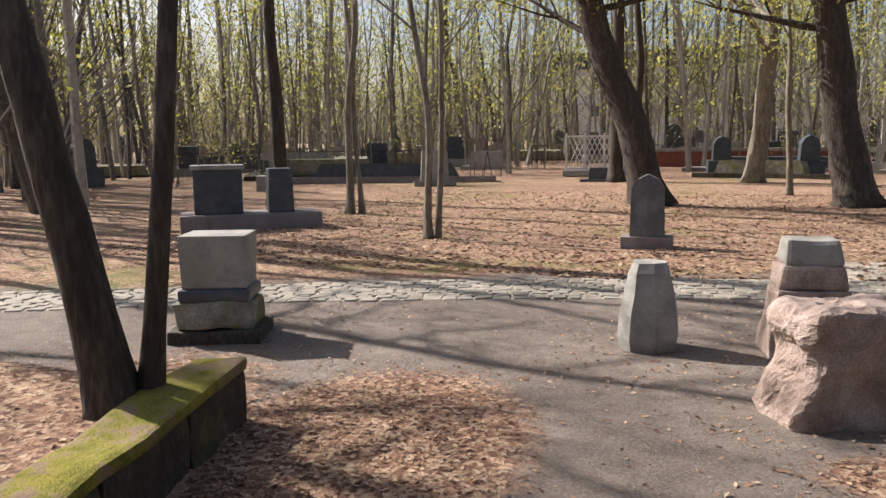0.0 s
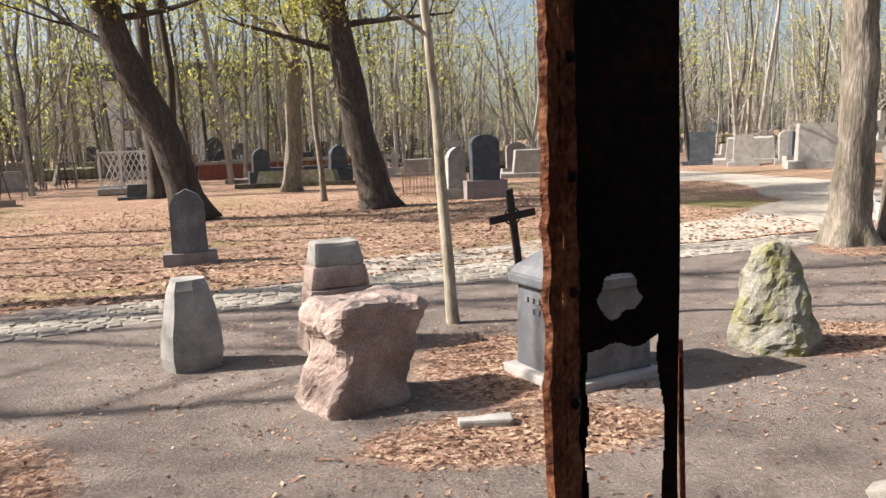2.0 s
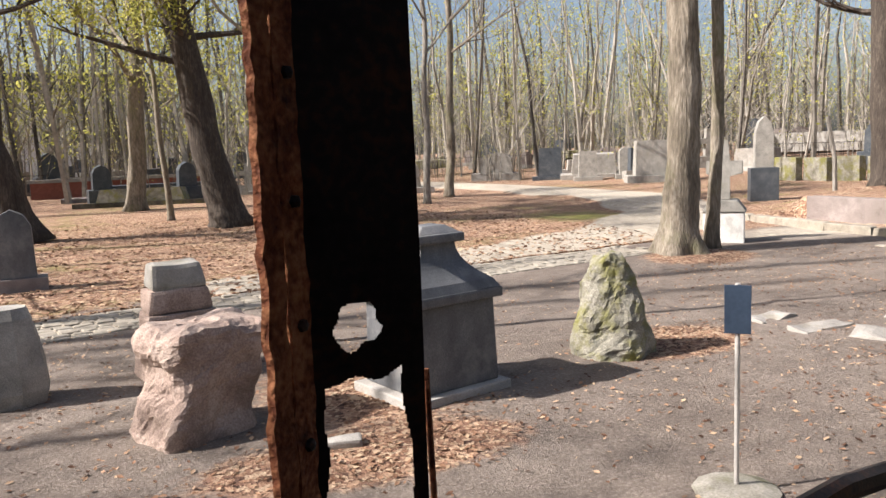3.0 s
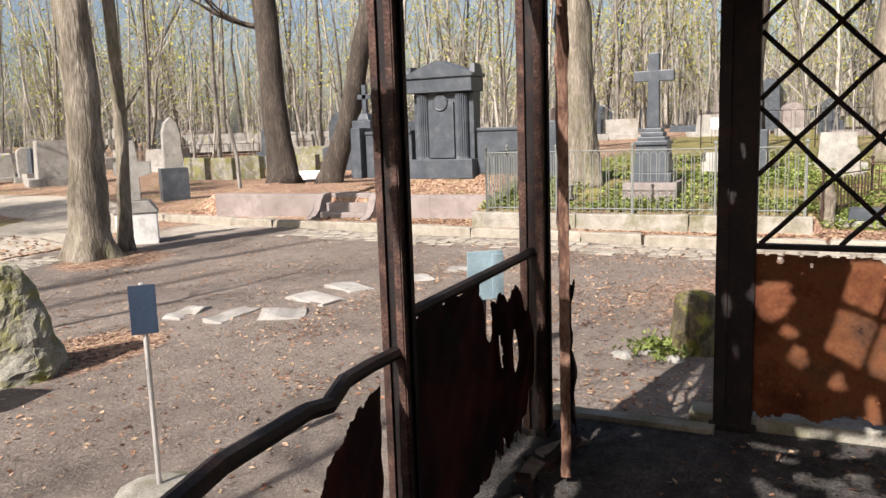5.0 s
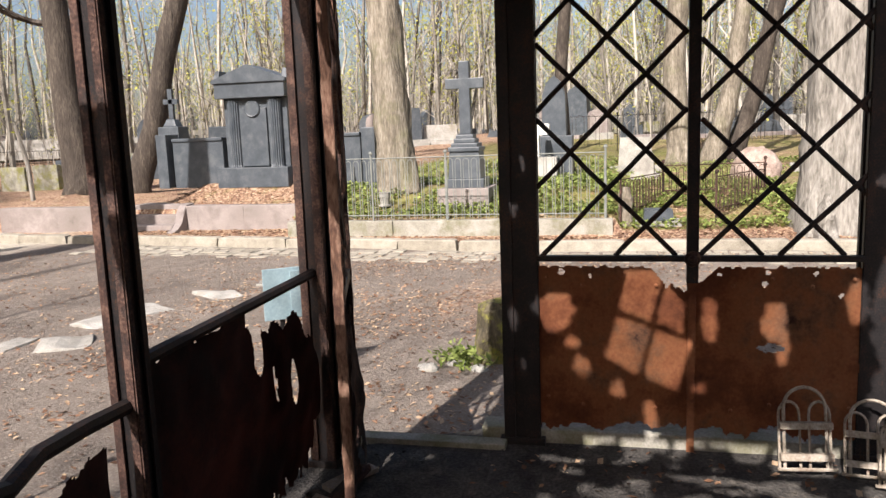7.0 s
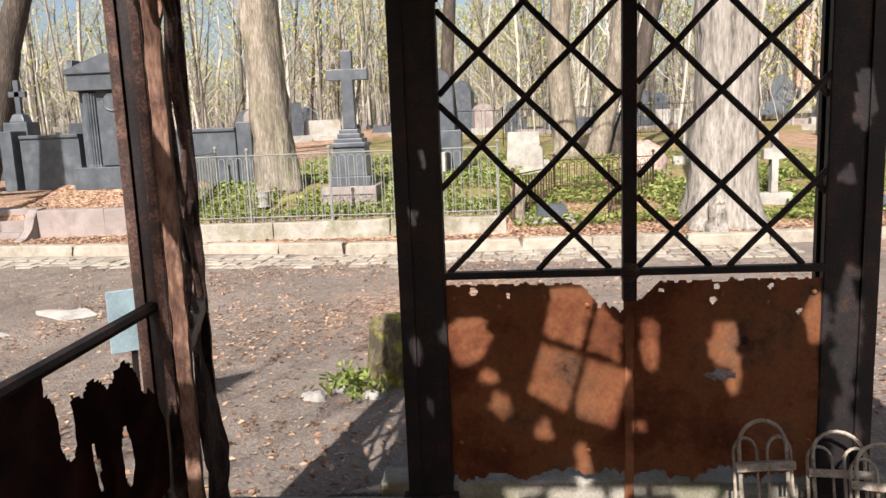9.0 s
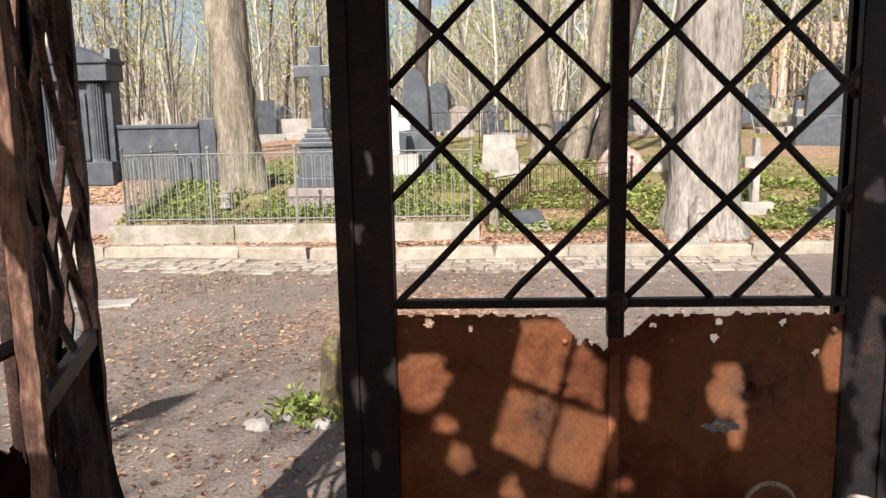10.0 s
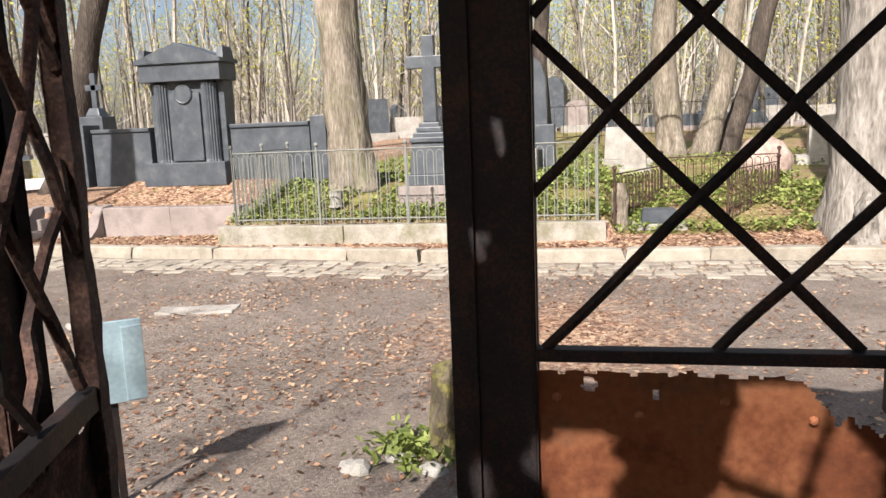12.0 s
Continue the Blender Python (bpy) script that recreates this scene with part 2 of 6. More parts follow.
def box(x0, x1, y0, y1, z0, z1, bevel=0.0, bm=None, taper=1.0, rough=0.0, cuts=0, seed=0):
    """A block; taper narrows its top, rough and cuts wear its faces."""
    b = bmesh.new()
    cx, cy = (x0 + x1) / 2, (y0 + y1) / 2
    v = [b.verts.new((cx + (x - cx) * k, cy + (y - cy) * k, z)) for z, k in ((z0, 1), (z1, taper)) for x, y in ((x0, y0), (x1, y0), (x1, y1), (x0, y1))]
    for f in ((3, 2, 1, 0), (4, 5, 6, 7), (0, 1, 5, 4), (1, 2, 6, 5), (2, 3, 7, 6), (3, 0, 4, 7)):
        b.faces.new([v[i] for i in f])
    if bevel:
        bmesh.ops.bevel(b, geom=b.edges[:], offset=bevel, segments=2, profile=0.6, affect="EDGES")
    if cuts:
        bmesh.ops.subdivide_edges(b, edges=b.edges[:], cuts=cuts, use_grid_fill=True)
    if rough:
        o = Vector((seed * 3.7, seed * 1.3, seed))
        for q in b.verts:
            q.co += noise.noise_vector(q.co * 4 + o) * rough
    if bm is None:
        return b
    join(bm, b)
    return bm


def join(bm, other):
    vs = [bm.verts.new(v.co) for v in other.verts]
    other.verts.index_update()
    for f in other.faces:
        bm.faces.new([vs[v.index] for v in f.verts])
    other.free()
    return bm


def tube(pts, radii, sides=8, bm=None, cap=True, flat=None):
    """A round bar along points; flat gives an unequal section."""
    bm = bm or bmesh.new()
    pts = [Vector(p) for p in pts]
    if not hasattr(radii, "__len__"):
        radii = [radii] * len(pts)
    rings, ref = [], None
    for i, p in enumerate(pts):
        d = (pts[min(i + 1, len(pts) - 1)] - pts[max(i - 1, 0)]).normalized()
        if ref is None:
            ref = d.orthogonal().normalized() if flat is None else Vector(flat)
        u = (ref - d * ref.dot(d)).normalized()
        w = d.cross(u)
        ref = u
        k = 1.0 if flat is None else 0.45
        rings.append([bm.verts.new(p + (u * math.cos(a) * k + w * math.sin(a)) * radii[i]) for a in (2 * math.pi * j / sides for j in range(sides))])
    for a, b in zip(rings, rings[1:]):
        for j in range(sides):
            bm.faces.new((a[j], a[(j + 1) % sides], b[(j + 1) % sides], b[j]))
    if cap:
        bm.faces.new(rings[0][::-1])
        bm.faces.new(rings[-1])
    return bm


def lathe(profile, sides=16, bm=None, centre=(0, 0)):
    bm = bm or bmesh.new()
    rings = [[bm.verts.new((centre[0] + r * math.cos(a), centre[1] + r * math.sin(a), z)) for a in (2 * math.pi * j / sides for j in range(sides))] for r, z in profile]
    for a, b in zip(rings, rings[1:]):
        for j in range(sides):
            bm.faces.new((a[j], a[(j + 1) % sides], b[(j + 1) % sides], b[j]))
    bm.faces.new(rings[0][::-1])
    bm.faces.new(rings[-1])
    return bm


def prism(outline, d0, d1, axis="x", bevel=0.0):
    """An outline of (across, up) pairs, given a depth along an axis."""
    bm = bmesh.new()
    at = (lambda d, u, z: (d, u, z)) if axis == "x" else (lambda d, u, z: (u, d, z))
    a = [bm.verts.new(at(d0, u, z)) for u, z in outline]
    b = [bm.verts.new(at(d1, u, z)) for u, z in outline]
    n = len(a)
    bm.faces.new(a)
    bm.faces.new(b[::-1])
    for i in range(n):
        bm.faces.new((a[i], b[i], b[(i + 1) % n], a[(i + 1) % n]))
    if bevel:
        bmesh.ops.bevel(bm, geom=bm.edges[:], offset=bevel, segments=2, affect="EDGES")
    return bm


def sheet(p0, p1, z0, z1, keep, res=0.0125, thick=0.004, warp=0.006, seed=0):
    """A torn metal sheet between two plan points; keep(u, z) says where metal is left."""
    p0, p1 = Vector((*p0, 0)), Vector((*p1, 0))
    length = (p1 - p0).length
    along, nrm = (p1 - p0) / length, Vector((-(p1 - p0).y, (p1 - p0).x, 0)) / length
    nu, nz = max(2, int(length / res)), max(2, int((z1 - z0) / res))
    bm, grid = bmesh.new(), {}
    du, dz = length / nu, (z1 - z0) / nz

    def vert(i, j):
        if (i, j) not in grid:
            u, z = i * du, z0 + j * dz
            q = Vector((u * 30 + seed, z * 30, seed))
            jit = noise.noise_vector(q * 1.7) * res * 0.55
            off = noise.noise(Vector((u * 2.3 + seed, z * 2.3, 0))) * warp * 2 + noise.noise(Vector((u * 9, z * 9, seed))) * warp
            if i in (0, nu):
                jit.x = 0
            grid[i, j] = bm.verts.new(p0 + along * (u + jit.x) + nrm * off + Vector((0, 0, z + jit.y)))
        return grid[i, j]
    for i in range(nu):
        for j in range(nz):
            if keep((i + 0.5) * du, z0 + (j + 0.5) * dz):
                bm.faces.new((vert(i, j), vert(i + 1, j), vert(i + 1, j + 1), vert(i, j + 1)))
    bmesh.ops.solidify(bm, geom=bm.faces[:], thickness=thick)
    return bm


def wob(u, z, s, seed=0.0):
    return noise.noise(Vector((u * s + seed, z * s, seed * 1.7)))


# ---- ground ----
def ramp01(a, b, x):
    t = min(1.0, max(0.0, (x - a) / (b - a)))
    return t * t * (3 - 2 * t)


def kerb_x(y):
    return 10.42 + (0.115 * (y - 1.3) if y > 1.3 else 0.02 * (1.3 - y))


def band_y(x):
    """The middle of the cobbled way that crosses north of the yard."""
    return 8.38 + 0.27 * x - 0.022 * x * x if x < 3 else 8.992 + 0.138 * (x - 3)


SAND = [(2.0, 9.6), (6.0, 10.6), (9.5, 12.0), (12.2, 14.5), (14.0, 19.0), (14.6, 28.0), (13.0, 42.0)]


def seg_dist(x, y, pts):
    best = 1e9
    for (ax, ay), (bx, by) in zip(pts, pts[1:]):
        dx, dy = bx - ax, by - ay
        t = min(1, max(0, ((x - ax) * dx + (y - ay) * dy) / (dx * dx + dy * dy)))
        best = min(best, math.hypot(x - ax - t * dx, y - ay - t * dy))
    return best


def ground_z(x, y):
    z = 0.022 * noise.noise(Vector((x * 0.6, y * 0.6, 3))) + 0.01 * noise.noise(Vector((x * 3, y * 3, 5)))
    k = kerb_x(y)
    if x > k:
        if y > 4.87 and y < 11.2:
            plot = 0.06 * ramp01(k, k + 0.3, x) + 0.40 * ramp01(12.38, 12.5, x) + 0.33 * ramp01(12.5, 14.0, x) * (1 - ramp01(7.3, 8.1, y))
        elif y > -0.05 and y <= 4.87:
            plot = 0.06 * ramp01(k, k + 0.3, x) + 0.25 * ramp01(11.42, 11.52, x) + 0.32 * ramp01(11.6, 13.6, x)
        else:
            plot = 0.06 * ramp01(k, k + 0.3, x) + 0.45 * ramp01(10.8, 14.5, x)
        z += plot * (1 - ramp01(11.2, 13.0, y) * 0.75)
    z += 0.27 * (1 - ramp01(-2.62, -2.42, x + 0.25 * (y - 3.4))) * (1 - ramp01(3.3, 3.7, y)) * ramp01(-7, -5.5, x) * ramp01(0.4, 1.8, y)
    z += 0.6 * ramp01(15, 46, x)
    if y > 9.5:
        z += 0.05 * noise.noise(Vector((x * 0.25, y * 0.25, 1))) + 0.25 * ramp01(14, 45, y) * (1 - ramp01(8, 16, x))
    return z


def axis(lo, hi, step, far):
    a = list(np.arange(lo, hi + 1e-6, step))
    s, left, right = step, [], []
    p = lo
    while p > -far:
        s *= 1.35
        p -= s
        left.append(p)
    s, p = step, hi
    while p < far:
        s *= 1.35
        p += s
        right.append(p)
    return left[::-1] + a + right


GX, GY = axis(-7, 16, 0.12, 1500), axis(-6, 16, 0.12, 1500)
verts, litter, moss, sand = [], [], [], []
for y in GY:
    for x in GX:
        verts.append((x, y, ground_z(x, y)))
        n1 = noise.noise(Vector((x * 0.8, y * 0.8, 9)))
        b = band_y(x)
        north = ramp01(b + 0.2, b + 1.6, y + 0.5 * n1)
        pile = max(0, 1 - math.hypot((x + 1.7) / 1.3, (y - 3.4) / 1.9)) * 1.7
        pile = max(pile, max(0, 1 - math.hypot((x - 1.4) / 1.3, (y - 3.8) / 0.55)) * 1.6)
        pile = max(pile, max(0, 1 - math.hypot((x - 1.7) / 1.1, (y - 5.0) / 1.6)) * 1.2, max(0, 1 - math.hypot((x - 4.2) / 1.1, (y - 4.9) / 0.7)) * 1.5)
        pile = max(pile, max(0, 1 - math.hypot((x + 3.4) / 1.6, (y - 2.6) / 3.0)) * 1.5)
        pile = max(pile, 0.72 * max(0, 1 - math.hypot((x - 7.6) / 3.2, (y - 0.4) / 2.6)))
        pile = max(pile, max(0, 1 - math.hypot((x - 7.6) / 1.2, (y - 8.4) / 1.0)) * 1.5)
        east = 0.85 * ramp01(kerb_x(y) + 0.1, kerb_x(y) + 0.5, x)
        south = ramp01(2.5, 5, -y)
        far = ramp01(9.5, 11.5, y) if x > 6 else 0
        litter.append(min(1, max(north, pile, east, south * 0.7, far)))
        m = 0.0
        if x > kerb_x(y):
            m = 0.62 * ramp01(11.4, 11.6, x) * (1.0 if y < 4.85 else 0.6) + (0.0 if y > -0.2 else -0.08 + 0.3 * noise.noise(Vector((x * 0.7, y * 0.7, 6))))
        m = max(m, 0.62 * max(0, 1 - abs(y - b - 1.5) / 1.3) * (0.5 + n1))
        if y > b + 0.8:
            m = max(m, 0.36 + 0.25 * noise.noise(Vector((x * 0.35, y * 0.7, 2))))
        m = max(m, 0.75 * max(0, 1 - math.hypot((x - 10) / 3.4, (y - 15) / 4.5)), 0.6 * max(0, 1 - math.hypot((x + 6.5) / 4.0, (y - 7.0) / 4.0)))
        if math.hypot(x, y) > 22:
            m = max(m, 0.28)
        moss.append(m)
        sd = seg_dist(x, y, SAND) if 0 < x < 20 and 8 < y < 45 else 9
        sand.append(max(1 - ramp01(0.7, 1.6, sd + 0.4 * n1), 0.9 * (1 - ramp01(0.42, 0.62, abs(y - b) + 0.12 * n1)) * (x < 7.5), 0.75 * max(0, 1 - math.hypot((x - 11) / 3.5, (y - 9.6) / 2.0))))
w = len(GX)
faces = [(j * w + i, j * w + i + 1, (j + 1) * w + i + 1, (j + 1) * w + i) for j in range(len(GY) - 1) for i in range(w - 1)]
me = bpy.data.meshes.new("ground")
me.from_pydata(verts, [], faces)
me.shade_smooth()
for nm, vals in (("litter", litter), ("moss", moss), ("sand", sand)):
    me.attributes.new(nm, "FLOAT", "POINT").data.foreach_set("value", vals)
ground = tagged(new("ground", me), "trodden grey-brown earth with leaf litter and moss", "ground", kind="structure")


def ground_material():
    m = bpy.data.materials.new("earth")
    m.use_nodes = True
    n, l = m.node_tree.nodes, m.node_tree.links
    b = n["Principled BSDF"]
    b.inputs["Roughness"].default_value, b.inputs["Specular IOR Level"].default_value = 0.95, 0.2
    pos = n.new("ShaderNodeNewGeometry").outputs["Position"]

    def noise_of(scale, detail=6.0, rough=0.65, stretch=None):
        t = n.new("ShaderNodeTexNoise")
        t.inputs["Scale"].default_value, t.inputs["Detail"].default_value, t.inputs["Roughness"].default_value = scale, detail, rough
        l.new(pos, t.inputs["Vector"])
        return t.outputs[0]

    def ramp_of(src, stops):
        r = n.new("ShaderNodeValToRGB")
        e = r.color_ramp.elements
        while len(e) < len(stops):
            e.new(0.5)
        for el, (p, c) in zip(e, stops):
            el.position, el.color = p, (*c, 1)
        l.new(src, r.inputs[0])
        return r.outputs[0]

    def blend(f, a, c):
        x = n.new("ShaderNodeMix")
        x.data_type = "RGBA"
        l.new(f, x.inputs[0])
        l.new(a, x.inputs[6])
        l.new(c, x.inputs[7])
        return x.outputs[2]

    def maths(op, a, c):
        x = n.new("ShaderNodeMath")
        x.operation = op
        for k, v in ((0, a), (1, c)):
            if hasattr(v, "links"):
                l.new(v, x.inputs[k])
            else:
                x.inputs[k].default_value = v
        return x.outputs[0]

    def mask(attr, scale, lo, hi, amount):
        a = n.new("ShaderNodeAttribute")
        a.attribute_name = attr
        s = maths("ADD", a.outputs["Fac"], maths("MULTIPLY", maths("SUBTRACT", noise_of(scale, 8.0, 0.75), 0.5), amount))
        r = n.new("ShaderNodeMapRange")
        r.inputs[1].default_value, r.inputs[2].default_value = lo, hi
        l.new(s, r.inputs[0])
        return r.outputs[0]
    dirt = ramp_of(maths("ADD", maths("MULTIPLY", noise_of(0.7, 5.0, 0.6), 0.5), maths("MULTIPLY", noise_of(5.0, 10.0, 0.7), 0.5)), [(0.36, (0.105, 0.084, 0.068)), (0.5, (0.195, 0.16, 0.13)), (0.63, (0.305, 0.257, 0.212))])
    grit = ramp_of(noise_of(55, 4.0), [(0.3, (0.065, 0.054, 0.046)), (0.52, (0.165, 0.138, 0.118)), (0.68, (0.38, 0.335, 0.29))])
    f = n.new("ShaderNodeValue")
    f.outputs[0].default_value = 0.4
    dirt = blend(f.outputs[0], dirt, grit)
    vor = n.new("ShaderNodeTexVoronoi")
    vor.inputs["Scale"].default_value = 30.0
    warp = n.new("ShaderNodeTexNoise")
    warp.inputs["Scale"].default_value = 22.0
    l.new(pos, warp.inputs["Vector"])
    vm = n.new("ShaderNodeVectorMath")
    vm.operation = "MULTIPLY_ADD"
    vm.inputs[1].default_value = (0.06, 0.06, 0.06)
    l.new(warp.outputs["Color"], vm.inputs[0])
    l.new(pos, vm.inputs[2])
    l.new(vm.outputs[0], vor.inputs["Vector"])
    sep = n.new("ShaderNodeSeparateColor")
    l.new(vor.outputs["Color"], sep.inputs[0])
    leaf = ramp_of(maths("ADD", maths("MULTIPLY", sep.outputs[0], 0.55), maths("MULTIPLY", noise_of(1.1, 6.0), 0.45)),
                   [(0.2, (0.09, 0.052, 0.038)), (0.42, (0.23, 0.13, 0.085)), (0.6, (0.36, 0.23, 0.15)), (0.8, (0.5, 0.38, 0.26))])
    grass = ramp_of(maths("ADD", maths("MULTIPLY", noise_of(38, 5.0), 0.5), maths("MULTIPLY", noise_of(2.2, 6.0), 0.5)),
                    [(0.34, (0.07, 0.07, 0.02)), (0.5, (0.17, 0.165, 0.05)), (0.66, (0.29, 0.26, 0.1))])
    pale = ramp_of(noise_of(8, 8.0), [(0.3, (0.32, 0.28, 0.22)), (0.55, (0.45, 0.4, 0.32)), (0.7, (0.54, 0.49, 0.41))])
    col = blend(mask("litter", 7.0, 0.38, 0.62, 0.9), dirt, leaf)
    col = blend(mask("moss", 2.4, 0.4, 0.66, 0.95), col, grass)
    col = blend(mask("sand", 3.0, 0.4, 0.6, 0.35), col, pale)
    l.new(col, b.inputs["Base Color"])
    bp = n.new("ShaderNodeBump")
    bp.inputs["Strength"].default_value, bp.inputs["Distance"].default_value = 0.8, 0.035
    leafy = mask("litter", 7.0, 0.38, 0.62, 0.9)
    l.new(maths("ADD", maths("MULTIPLY", noise_of(34, 9.0, 0.75), 0.9), maths("MULTIPLY", maths("MULTIPLY", vor.outputs["Distance"], leafy), 0.6)), bp.inputs["Height"])
    l.new(bp.outputs[0], b.inputs["Normal"])
    return m


me.materials.append(ground_material())

# ---- pavilion ----
A, B, C, D, E_ = (0.443, 0.5955), (2.23, 1.07), (3.51, 1.10), (3.845, 0.313), (3.87, -1.10)
FLOOR, RAIL, TOP = 0.2, 1.02, 2.24
bm = bmesh.new()
outline = [(-1.7, 0.62), (0.45, 0.76), (2.18, 1.16), (3.6, 1.2), (3.99, 0.45), (3.99, -1.28), (-1.7, -1.28)]
base_f = [bm.verts.new((x, y, -0.1)) for x, y in outline]
top_f = [bm.verts.new((x, y, FLOOR)) for x, y in outline]
bm.faces.new(top_f)
for i in range(7):
    bm.faces.new((base_f[i], base_f[(i + 1) % 7], top_f[(i + 1) % 7], top_f[i]))
tagged(link("floor", bm, CHARRED), "charred concrete floor with ash and debris", "floor", kind="structure")


def post(x, y, wx, wy, top, label, rot=0.0, rusty=False):
    """A built-up iron post: core, two corner angles, base plate and cap."""
    t = thing("iron_post", label, "post", pose(x, y, FLOOR, 0, 0, rot), "pavilion posts")
    h = top - FLOOR
    part("core", box(-wx * 0.4, wx * 0.4, -wy * 0.4, wy * 0.4, 0, h, 0.003, rough=0.003, cuts=0), BURNT, t)
    for sx in (-1, 1):
        for sy in (-1, 1):
            b = box(sx * wx * 0.5 - 0.004, sx * wx * 0.5 + 0.004, min(sy * wy * 0.2, sy * wy * 0.5), max(sy * wy * 0.2, sy * wy * 0.5), 0, h)
            box(min(sx * wx * 0.2, sx * wx * 0.5), max(sx * wx * 0.2, sx * wx * 0.5), sy * wy * 0.5 - 0.004, sy * wy * 0.5 + 0.004, 0, h, bm=b)
            part("corner_angle", b, POST_RUST if rusty and sx < 0 else BURNT, t, "flaking rust" if rusty and sx < 0 else "")
    part("base_plate", box(-wx * 0.65, wx * 0.65, -wy * 0.65, wy * 0.65, 0, 0.03, 0.004), BURNT, t)
    for i in range(9):
        z = 0.18 + i * 0.26
        part("rivet", lathe([(0.009, 0), (0.006, 0.006), (0.002, 0.008)], 6), BURNT, t).matrix_basis = pose(-wx * 0.4, -wy * 0.4 - 0.002, z, 90, 0, 0)
    return t


post(D[0], D[1], 0.07, 0.15, TOP, "burnt black iron door post with scaling paint")
post(E_[0], E_[1], 0.09, 0.17, TOP, "burnt iron corner post with bare grey patches")
post(B[0], B[1], 0.066, 0.066, TOP, "burnt iron post edged with brown rust", rusty=True)
post(C[0], C[1], 0.1, 0.1, TOP, "burnt black iron door post beside an open leaf", rusty=True)
for x, y in ((-1.62, 0.62), (-1.62, -1.2), (0.1, -1.2), (1.95, -1.2)):
    post(x, y, 0.12, 0.12, TOP, "burnt black iron post of the pavilion")

# the torn sheet post with its rusty edge
tp = thing("sheet_post", "narrow burnt sheet-iron post, holed and torn, with a rusted edge", "post", pose(A[0], A[1], FLOOR))


def keep_a(u, z):
    if math.hypot((u - 0.033) / 0.0145, (z - 1.236) / 0.0155) < 1 + 0.5 * wob(u, z, 70):
        return False
    if z < 1.203 + 0.01 * wob(u, 0, 60, 2) and 0.009 + 0.003 * wob(z, 0, 30) < u < 0.066 + 0.009 * (1.2 - z) + 0.006 * wob(z, 0, 22, 5):
        return z < 0.25
    return True


part("face_sheet", sheet((-0.037, -0.03), (0.044, -0.03), 0.0, TOP - FLOOR, keep_a, 0.0012, 0.003, 0.002, 1), BURNT, tp)
for i, (x0, x1) in enumerate(((0.0, 0.018), (0.02, 0.041))):
    b = box(x0, x1, -0.003, 0.003, 0, TOP - FLOOR)
    bmesh.ops.subdivide_edges(b, edges=[e for e in b.edges if abs(e.verts[0].co.z - e.verts[1].co.z) > 1], cuts=190)
    for v in b.verts:
        v.co += noise.noise_vector(Vector((i * 9, v.co.x * 60, v.co.z * 22))) * 0.0014 + noise.noise_vector(Vector((i * 5, v.co.x * 90, v.co.z * 80))) * 0.0022
    part("edge_strip", b, FLAKE, tp, "flaking orange rust").matrix_basis = pose(-0.068, -0.059, 0, 0, 0, 41)
for i in range(26):
    z = 0.06 + i * 0.079
    part("rivet", lathe([(0.0045, 0), (0.004, 0.003), (0.001, 0.0045)], 6), BURNT, tp).matrix_basis = pose(-0.068, -0.059, 0, 0, 0, 41) @ pose(0.03, -0.004, z, 90, 0, 0)
b = tube([(0.046, -0.028, 1.2), (0.0495, -0.03, 1.0), (0.058, -0.026, 0.6), (0.06, -0.02, 0.0)], 0.0024, 6)
part("loose_strip", b, FLAKE, tp, "peeled strip of rusty metal")


# low walls between posts
def bay_wall(name, p0, p1, keep, label, material, rail_pts=None, z0=FLOOR, seed=0, bottom=None):
    t = thing(name, label, "wall panel")
    part("sheet", sheet(p0, p1, z0, RAIL - 0.02, keep, 0.009, 0.003, 0.012, seed), material, t)
    pts = rail_pts or [(*p0, RAIL), (*p1, RAIL)]
    part("rail", tube(pts, 0.02, 8), BURNT, t)
    return t


def keep_bc(u, z):
    h = z - FLOOR
    top = 0.8 + 0.012 * wob(u, 0, 26, 3)
    if u > 0.62:
        top -= 0.10 * max(0, wob(u, 0, 13, 8) + 0.25) + 0.05
    if 0.66 < u < 0.72:
        top -= 0.11
    if u > 0.98:
        top -= (u - 0.98) * 1.2
    if h > top:
        return False
    if math.hypot((u - 0.93) / 0.028, (h - 0.46) / 0.085) < 1 + 0.3 * wob(u, z, 30) or math.hypot((u - 0.78) / 0.009, (h - 0.5) / 0.06) < 1:
        return False
    if u > 1.12 and h < 0.3 + 0.3 * wob(0, z, 12, 4):
        return False
    return h > 0.05 + 0.07 * max(0, wob(u, 0, 17, 6)) + (0.12 * max(0, wob(u, 0, 30, 1)) if u > 0.7 else 0)


bay_wall("torn_panel", (2.262, 1.071), (3.46, 1.10), keep_bc, "dark burnt sheet-iron wall panel with torn, holed top", BURNT_SHEET, seed=3)


def keep_ab(u, z):
    h = z - FLOOR
    return u > 1.26 - 0.25 * max(0, 0.45 - h) + 0.05 * wob(0, z, 9) and h < 0.66 - 0.25 * max(0, 1.5 - u) + 0.02 * wob(u, 0, 20) and h > 0.03


bay_wall("buckled_rail_bay", (0.5, 0.72), (2.13, 1.08), keep_ab, "buckled iron rail with a scrap of burnt panel below", BURNT_SHEET, seed=5,
         rail_pts=[(2.2, 1.065, 0.93), (2.0, 1.03, 0.955), (1.82, 0.99, 0.975), (1.7, 0.955, 0.962), (1.6, 0.94, 0.985), (1.46, 0.91, 1.0), (1.26, 0.86, 1.028), (1.1, 0.82, 1.03), (0.8, 0.76, 1.035), (0.52, 0.7, 1.03)])


